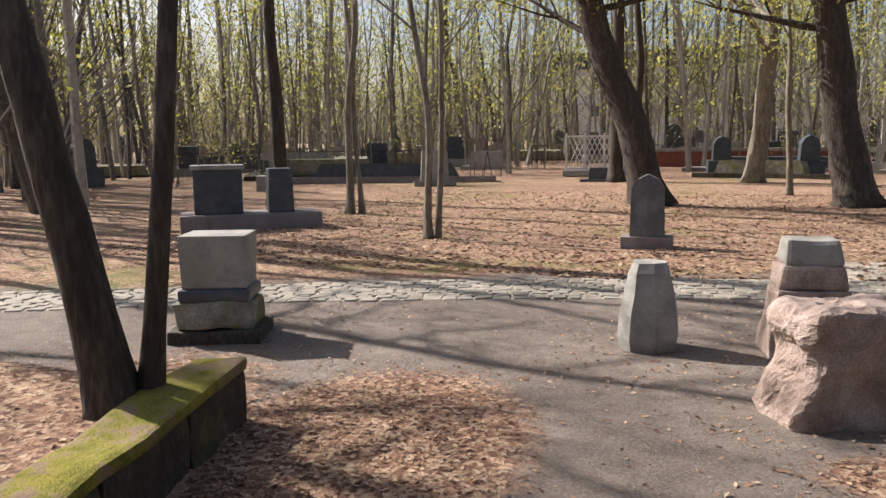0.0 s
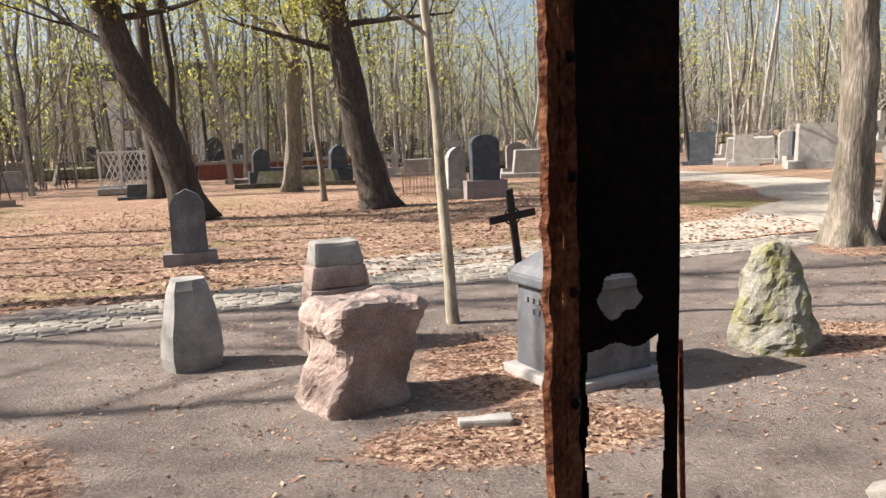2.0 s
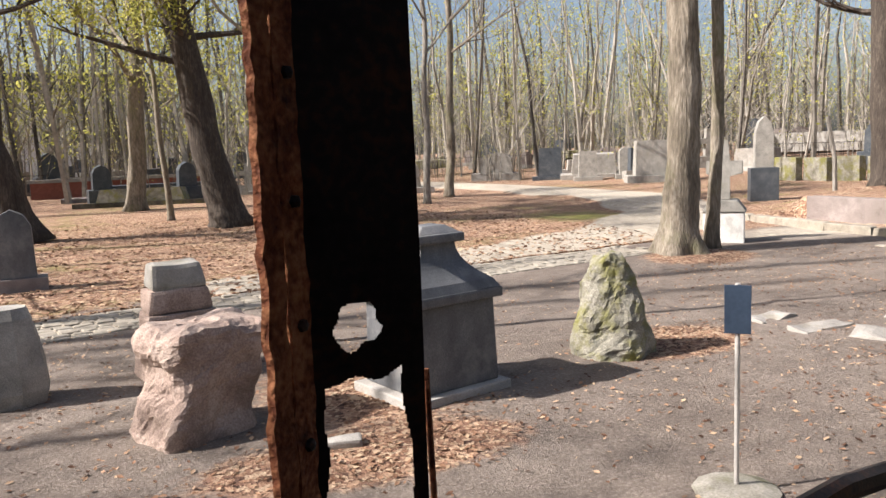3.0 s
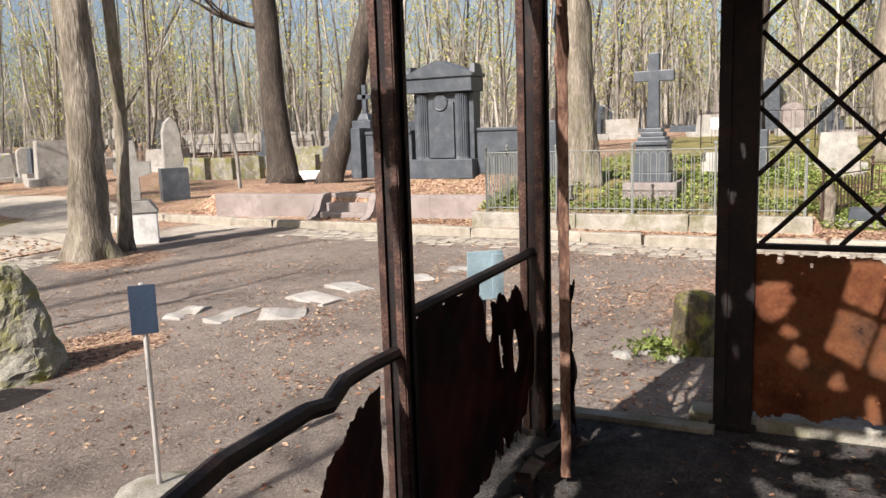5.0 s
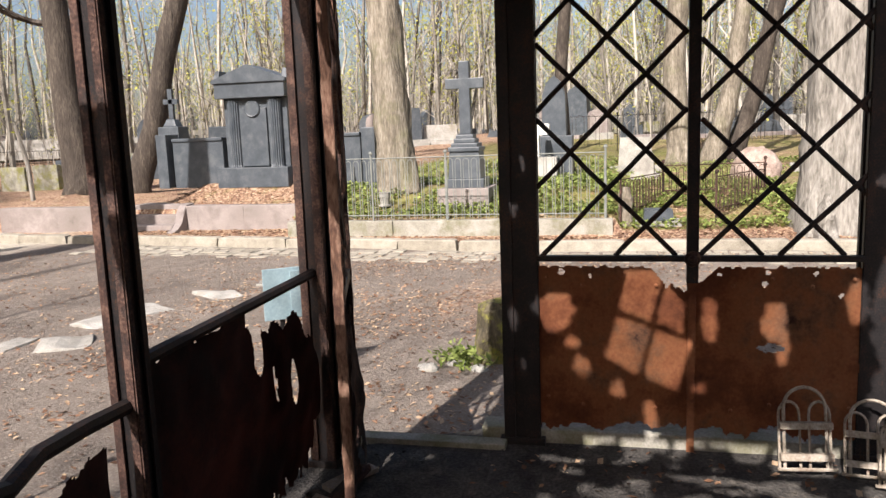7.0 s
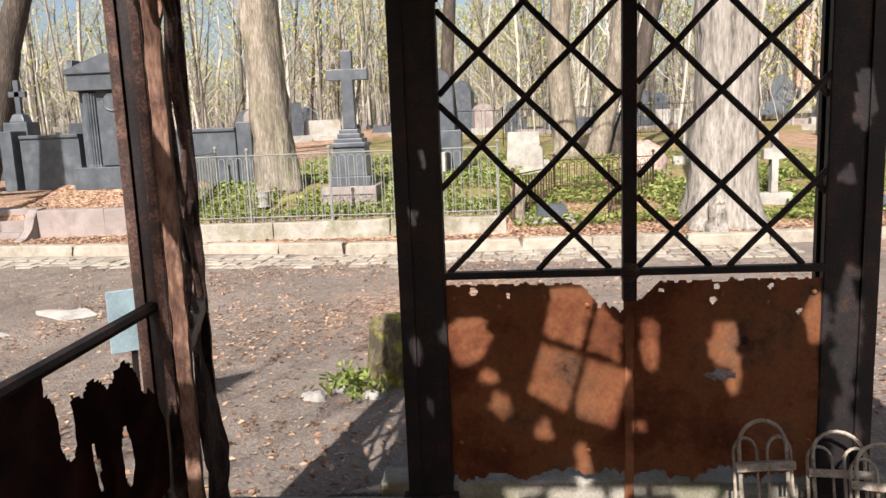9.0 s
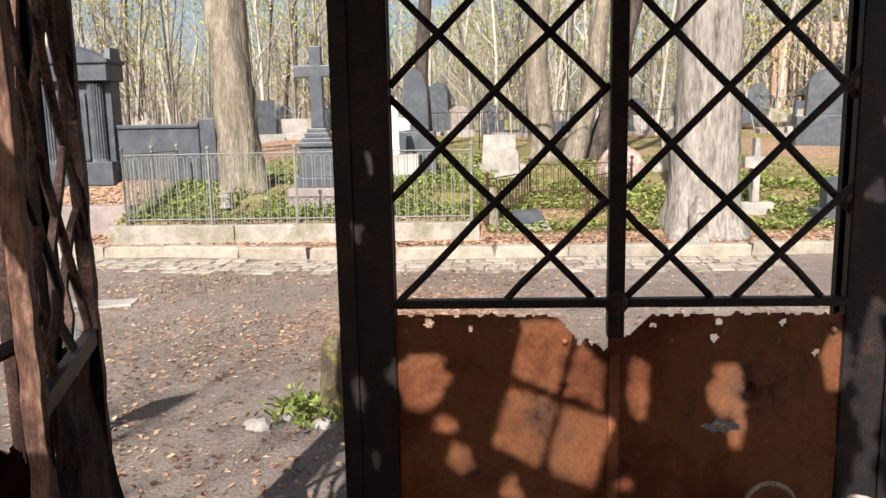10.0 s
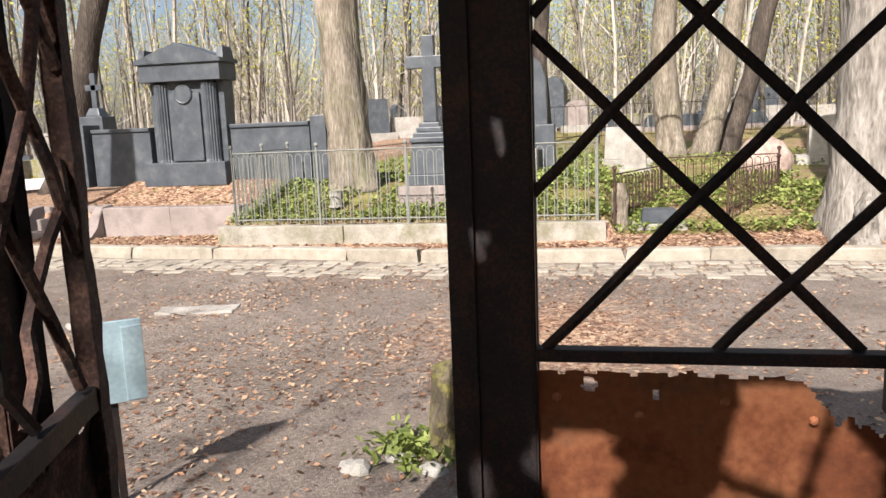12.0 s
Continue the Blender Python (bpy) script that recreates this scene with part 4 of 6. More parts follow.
def wood(seed, count, near, far, spread, r_range, buds, ang0=-38.0, ang1=147.0):
    """Distant bare woodland: thin trunks with limbs, twigs and opening buds."""
    rnd = random.Random(seed)
    v, f, lv, lf = [], [], [], []

    def stick(pts, radii, sides):
        first = None
        for p, r in zip(pts, radii):
            i = len(v)
            for j in range(sides):
                a = 2 * math.pi * j / sides
                v.append((p[0] + r * math.cos(a), p[1] + r * math.sin(a), p[2]))
            if first is not None:
                for j in range(sides):
                    f.append((first + j, first + (j + 1) % sides, i + (j + 1) % sides, i + j))
            first = i
    for _ in range(count):
        a = radians(rnd.uniform(ang0, ang1))
        d = math.sqrt(rnd.uniform(near * near, far * far))
        x, y = 3 + d * math.cos(a), 2 + d * math.sin(a)
        if seg_dist(x, y, SAND) < 2.2:
            continue
        h, r = rnd.uniform(9, 19), rnd.uniform(*r_range)
        lx, ly = rnd.gauss(0, 0.07), rnd.gauss(0, 0.07)
        if rnd.random() < 0.12:
            lx, ly = lx * 4, ly * 4
        z0 = ground_z(x, y) - 0.1
        pts = [(x + lx * h * k + rnd.gauss(0, 0.1) * k * 2, y + ly * h * k + rnd.gauss(0, 0.1) * k * 2, z0 + h * k) for k in (0, 0.12, 0.28, 0.45, 0.65, 0.85, 1.0)]
        stick(pts, [r * 1.25, r, r * 0.92, r * 0.8, r * 0.55, r * 0.3, r * 0.06], 5)
        for _ in range(rnd.randint(13, 20)):
            k = rnd.uniform(0.14, 0.95)
            i = min(5, int(k * 6))
            p = [pts[i][q] + (pts[i + 1][q] - pts[i][q]) * (k * 6 - i) for q in range(3)]
            b, ln = rnd.uniform(0, 2 * math.pi), rnd.uniform(1.0, 3.4) * (1.15 - k)
            up = rnd.uniform(0.5, 1.6)
            e = (p[0] + math.cos(b) * ln * 0.6, p[1] + math.sin(b) * ln * 0.6, p[2] + ln * up * 0.5)
            g = (e[0] + math.cos(b) * ln * 0.5, e[1] + math.sin(b) * ln * 0.5, e[2] + ln * up * 0.75)
            rr = min(r * 0.4, 0.045) * (1.1 - k * 0.5)
            stick([p, e, g], [rr, rr * 0.65, rr * 0.15], 3)
            for _ in range(3):
                c = rnd.uniform(0, 2 * math.pi)
                s = e if rnd.random() < 0.6 else g
                q = (s[0] + math.cos(c) * ln * 0.4, s[1] + math.sin(c) * ln * 0.4, s[2] + ln * rnd.uniform(0.1, 0.6))
                stick([s, q], [0.011, 0.004], 3)
                if rnd.random() < buds:
                    for _ in range(5):
                        c3 = Vector(q) + Vector((rnd.gauss(0, 1), rnd.gauss(0, 1), rnd.gauss(0, 1))) * 0.3
                        u = Vector((rnd.uniform(-1, 1), rnd.uniform(-1, 1), rnd.uniform(-1, 1))).normalized() * rnd.uniform(0.05, 0.11)
                        w2 = u.orthogonal().normalized() * u.length * 0.7
                        n0 = len(lv)
                        lv.extend([c3 - u, c3 + w2, c3 + u, c3 - w2])
                        lf.append((n0, n0 + 1, n0 + 2, n0 + 3))
    o = from_lists("far_wood", v, f, TWIG)
    tagged(o, "distant bare spring woodland of thin trunks", "woodland", kind="stuff")
    if lf:
        o = from_lists("spring_leaves", lv, lf, BUD)
        tagged(o, "opening yellow-green leaves on far twigs", "foliage", kind="stuff")


wood(31, 330, 32, 50, 0, (0.03, 0.12), 0.75)
wood(32, 660, 48, 85, 0, (0.05, 0.2), 0.85)
wood(33, 400, 80, 150, 0, (0.1, 0.28), 0.85)
# more wood west of the yard, added for its long shadows over the litter
wood(34, 60, 18, 44, 0, (0.08, 0.2), 0.3, 143.0, 157.0)


def brush(seed, count, near, far):
    """Thickets of fine crooked stems with a few leaves."""
    rnd = random.Random(seed)
    v, f, lv, lf = [], [], [], []
    for _ in range(count):
        a, d = radians(rnd.uniform(-38, 147)), math.sqrt(rnd.uniform(near * near, far * far))
        x, y = 3 + d * math.cos(a), 2 + d * math.sin(a)
        if seg_dist(x, y, SAND) < 2.5:
            continue
        z, big = ground_z(x, y), rnd.uniform(0.6, 1.3)
        for _ in range(rnd.randint(6, 11)):
            b, h = rnd.uniform(0, 2 * math.pi), rnd.uniform(1.6, 4.6) * big
            sx, sy, lean = x + rnd.gauss(0, 0.4), y + rnd.gauss(0, 0.4), rnd.uniform(0.05, 0.45)
            last = None
            for k in (0, 0.3, 0.62, 1.0):
                px_, py_, pz_ = sx + math.cos(b) * lean * h * k ** 1.6 + rnd.gauss(0, 0.05), sy + math.sin(b) * lean * h * k ** 1.6 + rnd.gauss(0, 0.05), z + h * k
                r, i = 0.016 * big * (1.15 - k), len(v)
                v += [(px_ + r, py_, pz_), (px_ - r * 0.5, py_ + r * 0.87, pz_), (px_ - r * 0.5, py_ - r * 0.87, pz_)]
                if last is not None:
                    f += [(last + j, last + (j + 1) % 3, i + (j + 1) % 3, i + j) for j in range(3)]
                last = i
                for _ in range(2 if k > 0.2 else 0):
                    c = rnd.uniform(0, 2 * math.pi)
                    ln = rnd.uniform(0.3, 0.9) * big
                    e = (px_ + math.cos(c) * ln, py_ + math.sin(c) * ln, pz_ + ln * rnd.uniform(0.2, 1.0))
                    i2 = len(v)
                    v += [(px_, py_, pz_ - 0.008), (px_, py_, pz_ + 0.008), e]
                    f.append((i2, i2 + 1, i2 + 2))
                    if rnd.random() < 0.45:
                        for _ in range(3):
                            c3 = Vector(e) + Vector((rnd.gauss(0, 1), rnd.gauss(0, 1), rnd.gauss(0, 1))) * 0.16
                            u = Vector((rnd.uniform(-1, 1), rnd.uniform(-1, 1), rnd.uniform(-1, 1))).normalized() * rnd.uniform(0.03, 0.06)
                            w2 = u.orthogonal().normalized() * u.length * 0.7
                            n0 = len(lv)
                            lv.extend([c3 - u, c3 + w2, c3 + u, c3 - w2])
                            lf.append((n0, n0 + 1, n0 + 2, n0 + 3))
    tagged(from_lists("brushwood", v, f, TWIG), "thin crooked stems of distant brushwood", "brushwood", kind="stuff")
    tagged(from_lists("spring_leaves", lv, lf, BUD), "opening yellow-green leaves on brushwood", "foliage", kind="stuff")


brush(41, 420, 30, 70)


# ---- stones of the yard ----
def rock(name, label, x, y, rot, rings, material, rough=0.05, sides=14, seed=0, dense=0, group="", power=2.6):
    """A hewn or natural stone from (half width, half depth, height, shift) sections."""
    t = bmesh.new()
    loops = []
    if dense:
        fine_rings = []
        for p, q in zip(rings, rings[1:]):
            fine_rings += [tuple(a + (c - a) * k / dense for a, c in zip(p, q)) for k in range(dense)]
        last = rings[-1]
        rings = fine_rings + [last, (last[0] * 0.6, last[1] * 0.6, last[2] + 0.008, last[3]), (last[0] * 0.2, last[1] * 0.2, last[2] + 0.01, last[3])]
    for wx, wy, z, sx in rings:
        loop = []
        for j in range(sides):
            a = 2 * math.pi * j / sides
            c, s = math.cos(a), math.sin(a)
            k = (abs(c) ** power + abs(s) ** power) ** (-1 / power)
            q = Vector((sx + wx * c * k, wy * s * k, z))
            q += noise.noise_vector(q * 5 + Vector((seed, seed * 2, 0))) * rough + noise.noise_vector(q * 13 + Vector((seed, 0, 3))) * rough * 0.35
            if dense:
                q += noise.noise_vector(q * 31 + Vector((0, seed, 1))) * rough * 0.22
            loop.append(t.verts.new(q))
        loops.append(loop)
    for p, q in zip(loops, loops[1:]):
        for j in range(sides):
            t.faces.new((p[j], p[(j + 1) % sides], q[(j + 1) % sides], q[j]))
    t.faces.new(loops[-1])
    t.faces.new(loops[0][::-1])
    ob = link(name, t, material)
    ob.matrix_world = pose(x, y, ground_z(x, y) - 0.03, 0, 0, rot)
    return tagged(ob, label, "stone", group)


rock("faceted_stone", "pale grey hewn stone block with flat facets", -0.46, 5.87, 20,
     [(0.2, 0.18, 0, 0), (0.225, 0.2, 0.13, 0), (0.218, 0.19, 0.3, 0), (0.19, 0.17, 0.46, 0), (0.155, 0.14, 0.62, 0), (0.125, 0.11, 0.69, 0)], GREY_STONE, 0.012, 8, 2)
rock("boulder", "pinkish rough-hewn granite block on bare earth", 0.64, 4.66, 27,
     [(0.29, 0.24, 0, -0.05), (0.3, 0.245, 0.08, -0.05), (0.28, 0.23, 0.2, -0.03), (0.265, 0.22, 0.32, 0.0), (0.28, 0.23, 0.45, 0.03), (0.325, 0.245, 0.54, 0.06), (0.33, 0.25, 0.61, 0.06), (0.3, 0.23, 0.655, 0.04), (0.24, 0.17, 0.68, 0.0)],
     PINK_STONE, 0.045, 72, 5, power=6.5, dense=5)
st = thing("stepped_stone", "pinkish grey stone in three tapering tiers", "stone", pose(0.63, 6.05, ground_z(0.63, 6.05) - 0.02, 0, 0, 8))
part("lower_tier", box(-0.29, 0.29, -0.24, 0.24, 0, 0.52, 0.03, taper=0.86, rough=0.03, cuts=3, seed=3), PINK_STONE, st)
part("middle_tier", box(-0.235, 0.235, -0.19, 0.19, 0.52, 0.69, 0.03, taper=0.9, rough=0.02, cuts=3, seed=4), PINK_STONE, st)
part("top_tier", box(-0.2, 0.2, -0.16, 0.16, 0.69, 0.87, 0.035, taper=0.84, rough=0.02, cuts=3, seed=5), GREY_STONE, st)
rock("mossy_stone", "rough grey-green lichen-grown stone", 3.66, 4.86, -40,
     [(0.30, 0.26, 0, 0), (0.29, 0.25, 0.12, 0), (0.26, 0.23, 0.3, 0.0), (0.21, 0.19, 0.52, -0.01), (0.16, 0.14, 0.68, -0.02), (0.11, 0.1, 0.79, -0.02)], MOSS_STONE, 0.055, 54, 9, dense=6)

# dark tomb with a moulded cap
tb = thing("tombstone", "dark grey stone tomb with pyramidal moulded cap", "tombstone", pose(2.12, 4.70, ground_z(2.1, 4.7) - 0.02, 0, 0, 14))


def slab(hx, hy, z0, z1, k=1.0, bev=0.0, bm=None):
    return box(-hx, hx, -hy, hy, z0, z1, bev, bm=bm, taper=k)


part("plinth", box(-0.4, 0.38, -0.36, 0.34, 0, 0.07, 0.012, rough=0.01, cuts=2), PALE_STONE, tb, "pale sand-coloured footing")
part("body", slab(0.33, 0.29, 0.07, 0.62, 0.96, 0.012), TOMB_STONE, tb)
part("cornice", slab(0.365, 0.325, 0.62, 0.69, 1.0, 0.018), TOMB_STONE, tb)
cap, loops = bmesh.new(), []
for k in range(13):
    f = k / 12
    r = 0.35 - 0.215 * (1 - (1 - f) ** 2.1) if k else 0.35
    loops.append([cap.verts.new((sx * r, sy * r * 0.9, 0.69 + (0.03 if k else 0.0) + 0.27 * f)) for sx, sy in ((-1, -1), (0, -1), (1, -1), (1, 0), (1, 1), (0, 1), (-1, 1), (-1, 0))])
for p, q in zip(loops, loops[1:]):
    for j in range(8):
        cap.faces.new((p[j], p[(j + 1) % 8], q[(j + 1) % 8], q[j]))
cap.faces.new(loops[0][::-1])
cap.faces.new(loops[-1])
part("cap", cap, TOMB_STONE, tb)
part("finial", slab(0.185, 0.17, 0.99, 1.05, 1.0, 0.015), TOMB_STONE, tb)
part("finial_top", slab(0.165, 0.15, 1.05, 1.1, 0.55, 0.008), TOMB_STONE, tb)
for i in range(2):
    for k in range(6 - i):
        part("inscription", box(-0.331, -0.322, -0.2 + k * 0.068, -0.16 + k * 0.068, 0.51 - i * 0.07, 0.54 - i * 0.07), INK, tb)

# iron cross leaning beside the tomb
cr = thing("iron_cross", "black iron grave cross with ring, leaning", "cross", pose(2.95, 8.55, ground_z(2.95, 8.5) - 0.02, 0, -7, 12))
part("upright", box(-0.045, 0.045, -0.02, 0.02, 0, 1.02, 0.006), BURNT, cr)
part("arm", box(-0.3, 0.3, -0.018, 0.018, 0.66, 0.75, 0.006), BURNT, cr)
part("ring", tube([(0.1 * math.cos(a), 0, 0.705 + 0.1 * math.sin(a)) for a in np.linspace(0, 2 * math.pi, 17)], 0.012, 6), BURNT, cr)
part("foot", box(-0.12, 0.12, -0.1, 0.1, 0, 0.12, 0.02), GREY_STONE, cr)


def headstone(x, y, rot, w, h, d, material, label, style=0, plinth=0.16, pm=None, tilt=0.0, group="headstones"):
    t = thing("headstone", label, "headstone", pose(x, y, ground_z(x, y) - 0.03, tilt, 0, rot), group)
    part("plinth", box(-w * 0.75, w * 0.75, -d * 1.3, d * 1.3, 0, plinth, 0.012), pm or material, t)
    a = w / 2
    if style == 0:
        out = [(-a, plinth), (a, plinth), (a * 0.94, h * 0.8), (a * 0.62, h * 0.93), (0, h), (-a * 0.62, h * 0.93), (-a * 0.94, h * 0.8)]
    elif style == 1:
        out = [(-a, plinth), (a, plinth)] + [(a * math.cos(q), h - a * 0.6 + a * 0.6 * math.sin(q)) for q in np.linspace(0, math.pi, 9)]
    elif style == 2:
        out = [(-a, plinth), (a, plinth), (a * 0.9, h), (-a * 0.9, h)]
    else:
        out = [(-a * 0.3, plinth), (a * 0.3, plinth), (a * 0.24, h * 0.62), (a, h * 0.62), (a, h * 0.76), (a * 0.22, h * 0.76), (a * 0.2, h), (-a * 0.2, h), (-a * 0.22, h * 0.76), (-a, h * 0.76), (-a, h * 0.62), (-a * 0.24, h * 0.62)]
    part("slab", prism(out, -d, d, "y", 0.008), material, t)
    return t


headstone(-1.0, 11.3, 4, 0.48, 1.08, 0.16, TOMB_STONE, "dark grey pointed headstone on a paler plinth", 0, 0.2, RED_STONE)
headstone(5.72, 20.0, 0, 0.75, 1.7, 0.22, BLACK_STONE, "dark grey headstone on a reddish plinth", 1, 0.5, RED_STONE)
headstone(5.02, 20.4, 0, 0.5, 1.4, 0.2, GREY_STONE, "grey headstone beside a darker one", 0, 0.3, GREY_STONE)
headstone(-9.3, 24.5, 25, 0.95, 1.2, 0.2, GREY_STONE, "grey headstone leaning in the leaf litter", 2, 0.2, tilt=-8)
gr = thing("grave_railing", "pale lattice railing panel of a far grave", "railing", pose(-4.85, 30.2, ground_z(-4.85, 30.2)))
for z in (0.25, 1.5):
    part("rail", box(-1.1, 1.1, -0.03, 0.03, z, z + 0.07), WHITE_STONE, gr)
for x in (-1.1, -0.37, 0.37, 1.1):
    part("post", box(x - 0.035, x + 0.035, -0.035, 0.035, 0, 1.65), WHITE_STONE, gr)
for k in range(9):
    for sgn in (-1, 1):
        part("lattice_bar", tube([(sgn * (-1.05 + k * 0.19), 0, 0.3), (sgn * (-1.05 + k * 0.19 + 0.56), 0, 1.5)], 0.022, 5), WHITE_STONE, gr)
part("plinth", box(-1.2, 1.2, -0.2, 0.6, 0, 0.22, 0.02), GREY_STONE, gr, "grey stone plinth")
headstone(-4.0, 27.4, 0, 1.1, 0.5, 0.35, BLACK_STONE, "low dark grave block in the litter", 2, 0.1)
headstone(14.33, 13.9, -35, 0.42, 2.0, 0.16, GREY_STONE, "grey-green stone obelisk with cross-shaped head", 0, 0.8, BLACK_STONE)
headstone(19.0, 24.0, -30, 1.3, 1.6, 0.5, GREY_STONE, "pale blue-grey block monument", 2, 0.3)
headstone(19.0, 28.3, -30, 0.8, 1.3, 0.3, GREY_STONE, "grey block headstone by the sandy path", 2, 0.2)
headstone(20.4, 27.4, -30, 0.7, 1.35, 0.3, GREY_STONE, "grey block headstone by the sandy path", 1, 0.2)
headstone(18.8, 31.1, -30, 1.1, 1.5, 0.3, BLACK_STONE, "dark grey headstone beyond the sandy path", 2, 0.2)
headstone(17.5, 34.0, -30, 1.6, 1.4, 0.5, PALE_STONE, "pale stone grave mound marker", 0, 0.4)
headstone(12.4, -3.75, 90, 0.32, 1.05, 0.07, GREY_STONE, "small pale grey stone cross on a plinth", 3, 0.18, GREY_STONE)
headstone(11.9, -0.62, 90, 0.42, 0.24, 0.15, BLACK_STONE, "small dark grave tablet among ivy", 2, 0.08, GREY_STONE)
headstone(12.0, -4.75, 90, 0.5, 0.62, 0.12, BLACK_STONE, "grey rounded headstone among ivy", 1, 0.2)
headstone(17.5, -0.4, 90, 0.7, 0.8, 0.2, GREY_STONE, "grey stone block among ivy", 2, 0.2)
headstone(17.2, -4.0, 80, 0.8, 0.9, 0.2, GREY_STONE, "grey stone block among ivy", 1, 0.2)
headstone(15.3, 1.1, 90, 0.45, 1.9, 0.2, BLACK_STONE, "tall dark stone pillar behind the fence", 0, 0.8)

headstone(14.2, 1.35, 90, 0.5, 1.35, 0.12, WHITE_STONE, "small pale stone cross on a tapered block", 3, 0.45, PALE_STONE)
headstone(15.9, -0.55, 84, 0.36, 0.62, 0.12, PALE_STONE, "small pale upright stone among ivy", 0, 0.12)
rock("grave_mound", "pinkish rounded mound stone behind ivy", 15.1, -2.42, 10, [(0.5, 0.4, 0, 0), (0.48, 0.38, 0.25, 0), (0.36, 0.3, 0.48, 0), (0.2, 0.16, 0.6, 0)], PINK_STONE, 0.05, 30, 14, dense=3)
rock("broken_stump", "pale splintered tree stump at the foot of a trunk", 10.95, -2.6, 0, [(0.16, 0.15, 0, 0), (0.12, 0.12, 0.1, 0), (0.1, 0.1, 0.3, 0.01), (0.12, 0.06, 0.42, 0.02), (0.03, 0.03, 0.56, 0.04)], BARK_PALE, 0.05, 26, 17, dense=5)
rock("brown_stump", "narrow weathered brown wooden stump beside edging", 11.85, -0.16, 15, [(0.12, 0.12, 0, 0), (0.1, 0.1, 0.15, 0), (0.09, 0.09, 0.4, -0.02), (0.05, 0.06, 0.55, -0.03)], BARK, 0.035, 20, 18, dense=4)

# white tomb with a stone cross, by the grey-barked tree
wt = thing("white_tomb", "pale stone tomb block with a grey stone cross", "tomb", pose(9.02, 9.45, ground_z(9.0, 9.45) - 0.02, 0, 0, -45))
part("block", box(-0.3, 0.3, -0.26, 0.26, 0, 0.5, 0.02), WHITE_STONE, wt)
part("roof", prism([(-0.33, 0.5), (0.33, 0.5), (0.2, 0.68), (-0.2, 0.68)], -0.28, 0.28, "y", 0.01), GREY_STONE, wt)
part("cross", prism([(-0.09, 0.68), (0.09, 0.68), (0.07, 1.05), (0.27, 1.08), (0.27, 1.28), (0.07, 1.27), (0.06, 1.6), (-0.06, 1.6), (-0.07, 1.27), (-0.27, 1.28), (-0.27, 1.08), (-0.07, 1.05)], -0.06, 0.06, "y", 0.01), GREY_STONE, wt)
# farther walls and slabs behind the plots
o = thing("far_wall", "pale low wall of a far grave plot", "wall")
for (ax, ay), (bx, by) in (((34.8, 33.4), (37.9, 29.9)), ((38.2, 29.5), (40.8, 26.2))):
    part("wall_stretch", tube([(ax, ay, 1.3), (bx, by, 1.3)], 0.75, 4), PALE_STONE, o)
o = thing("mossy_low_wall", "long moss-grown low plot wall", "wall")
for k in range(5):
    x, y = 21.0 + k * 0.3, 20.0 - k * 0.95
    part("wall_block", box(x, x + 0.3, y - 0.92, y, 0.1, 0.95 - 0.03 * (k % 2), 0.02, rough=0.02, cuts=2, seed=k), MOSS_STONE, o)
o = link("white_slab", box(-0.55, 0.55, -0.3, 0.3, 0, 0.34, 0.02), WHITE_STONE)
o.matrix_world = pose(19.9, 13.9, ground_z(19.9, 13.9) - 0.02, 0, 0, -55)
tagged(o, "flat white stone grave slab on grass", "grave")
o = link("wooden_stake", tube([(0, 0, -0.2), (-0.03, 0.02, 0.9), (-0.16, 0.14, 1.95)], [0.06, 0.055, 0.05], 8), BARK_PALE)
o.matrix_world = pose(17.05, 14.2, ground_z(17, 14.2))
tagged(o, "leaning pale wooden stake on the lawn", "stake")

# big dark monument with fluted half-columns
mo = thing("grave_monument", "large dark grey pedimented grave monument with side walls", "monument", pose(13.75, 6.36, 0.78))
part("base", box(-0.35, 0.3, -0.69, 0.69, -0.1, 0.26, 0.012), BLACK_STONE, mo)
part("stele", box(-0.12, 0.25, -0.46, 0.46, 0.26, 1.5, 0.008), BLACK_STONE, mo)
part("tablet", box(-0.17, -0.115, -0.26, 0.26, 0.28, 1.32, 0.006), BLACK_STONE, mo)
for s in (-1, 1):
    fl, loops = bmesh.new(), []
    for z in (0.26, 0.3, 1.42, 1.46):
        grow_ = 1.12 if z in (0.26, 1.46) else 1.0
        loops.append([fl.verts.new((-0.1 + 0.12 * grow_ * (1 - 0.13 * (j % 2)) * math.cos(2 * math.pi * j / 36), s * 0.4 + 0.12 * grow_ * (1 - 0.13 * (j % 2)) * math.sin(2 * math.pi * j / 36), z)) for j in range(36)])
    for p, q in zip(loops, loops[1:]):
        for j in range(36):
            fl.faces.new((p[j], p[(j + 1) % 36], q[(j + 1) % 36], q[j]))
    fl.faces.new(loops[0][::-1])
    fl.faces.new(loops[-1])
    part("fluted_column", fl, BLACK_STONE, mo)
    part("side_column", box(-0.05, 0.27, s * 0.56 - 0.06, s * 0.56 + 0.06, 0.26, 1.5, 0.01), BLACK_STONE, mo)
part("architrave", box(-0.27, 0.3, -0.68, 0.68, 1.5, 1.76, 0.012), BLACK_STONE, mo)
part("pediment", prism([(-0.72, 1.76), (0.72, 1.76), (0.72, 1.82), (0.0, 2.08), (-0.72, 1.82)], -0.31, 0.32, "x", 0.01), BLACK_STONE, mo)
for s in (-1, 1):
    part("acroterion", box(-0.2, 0.2, s * 0.66 - 0.06, s * 0.66 + 0.06, 1.8, 2.0, 0.01, taper=0.7), BLACK_STONE, mo)
md = lathe([(0.15, 0), (0.15, 0.02), (0.135, 0.035), (0.12, 0.03)], 20)
part("medallion", md, BLACK_STONE, mo, "round carved medallion").matrix_basis = pose(-0.17, 0, 1.3, 0, -90, 0)
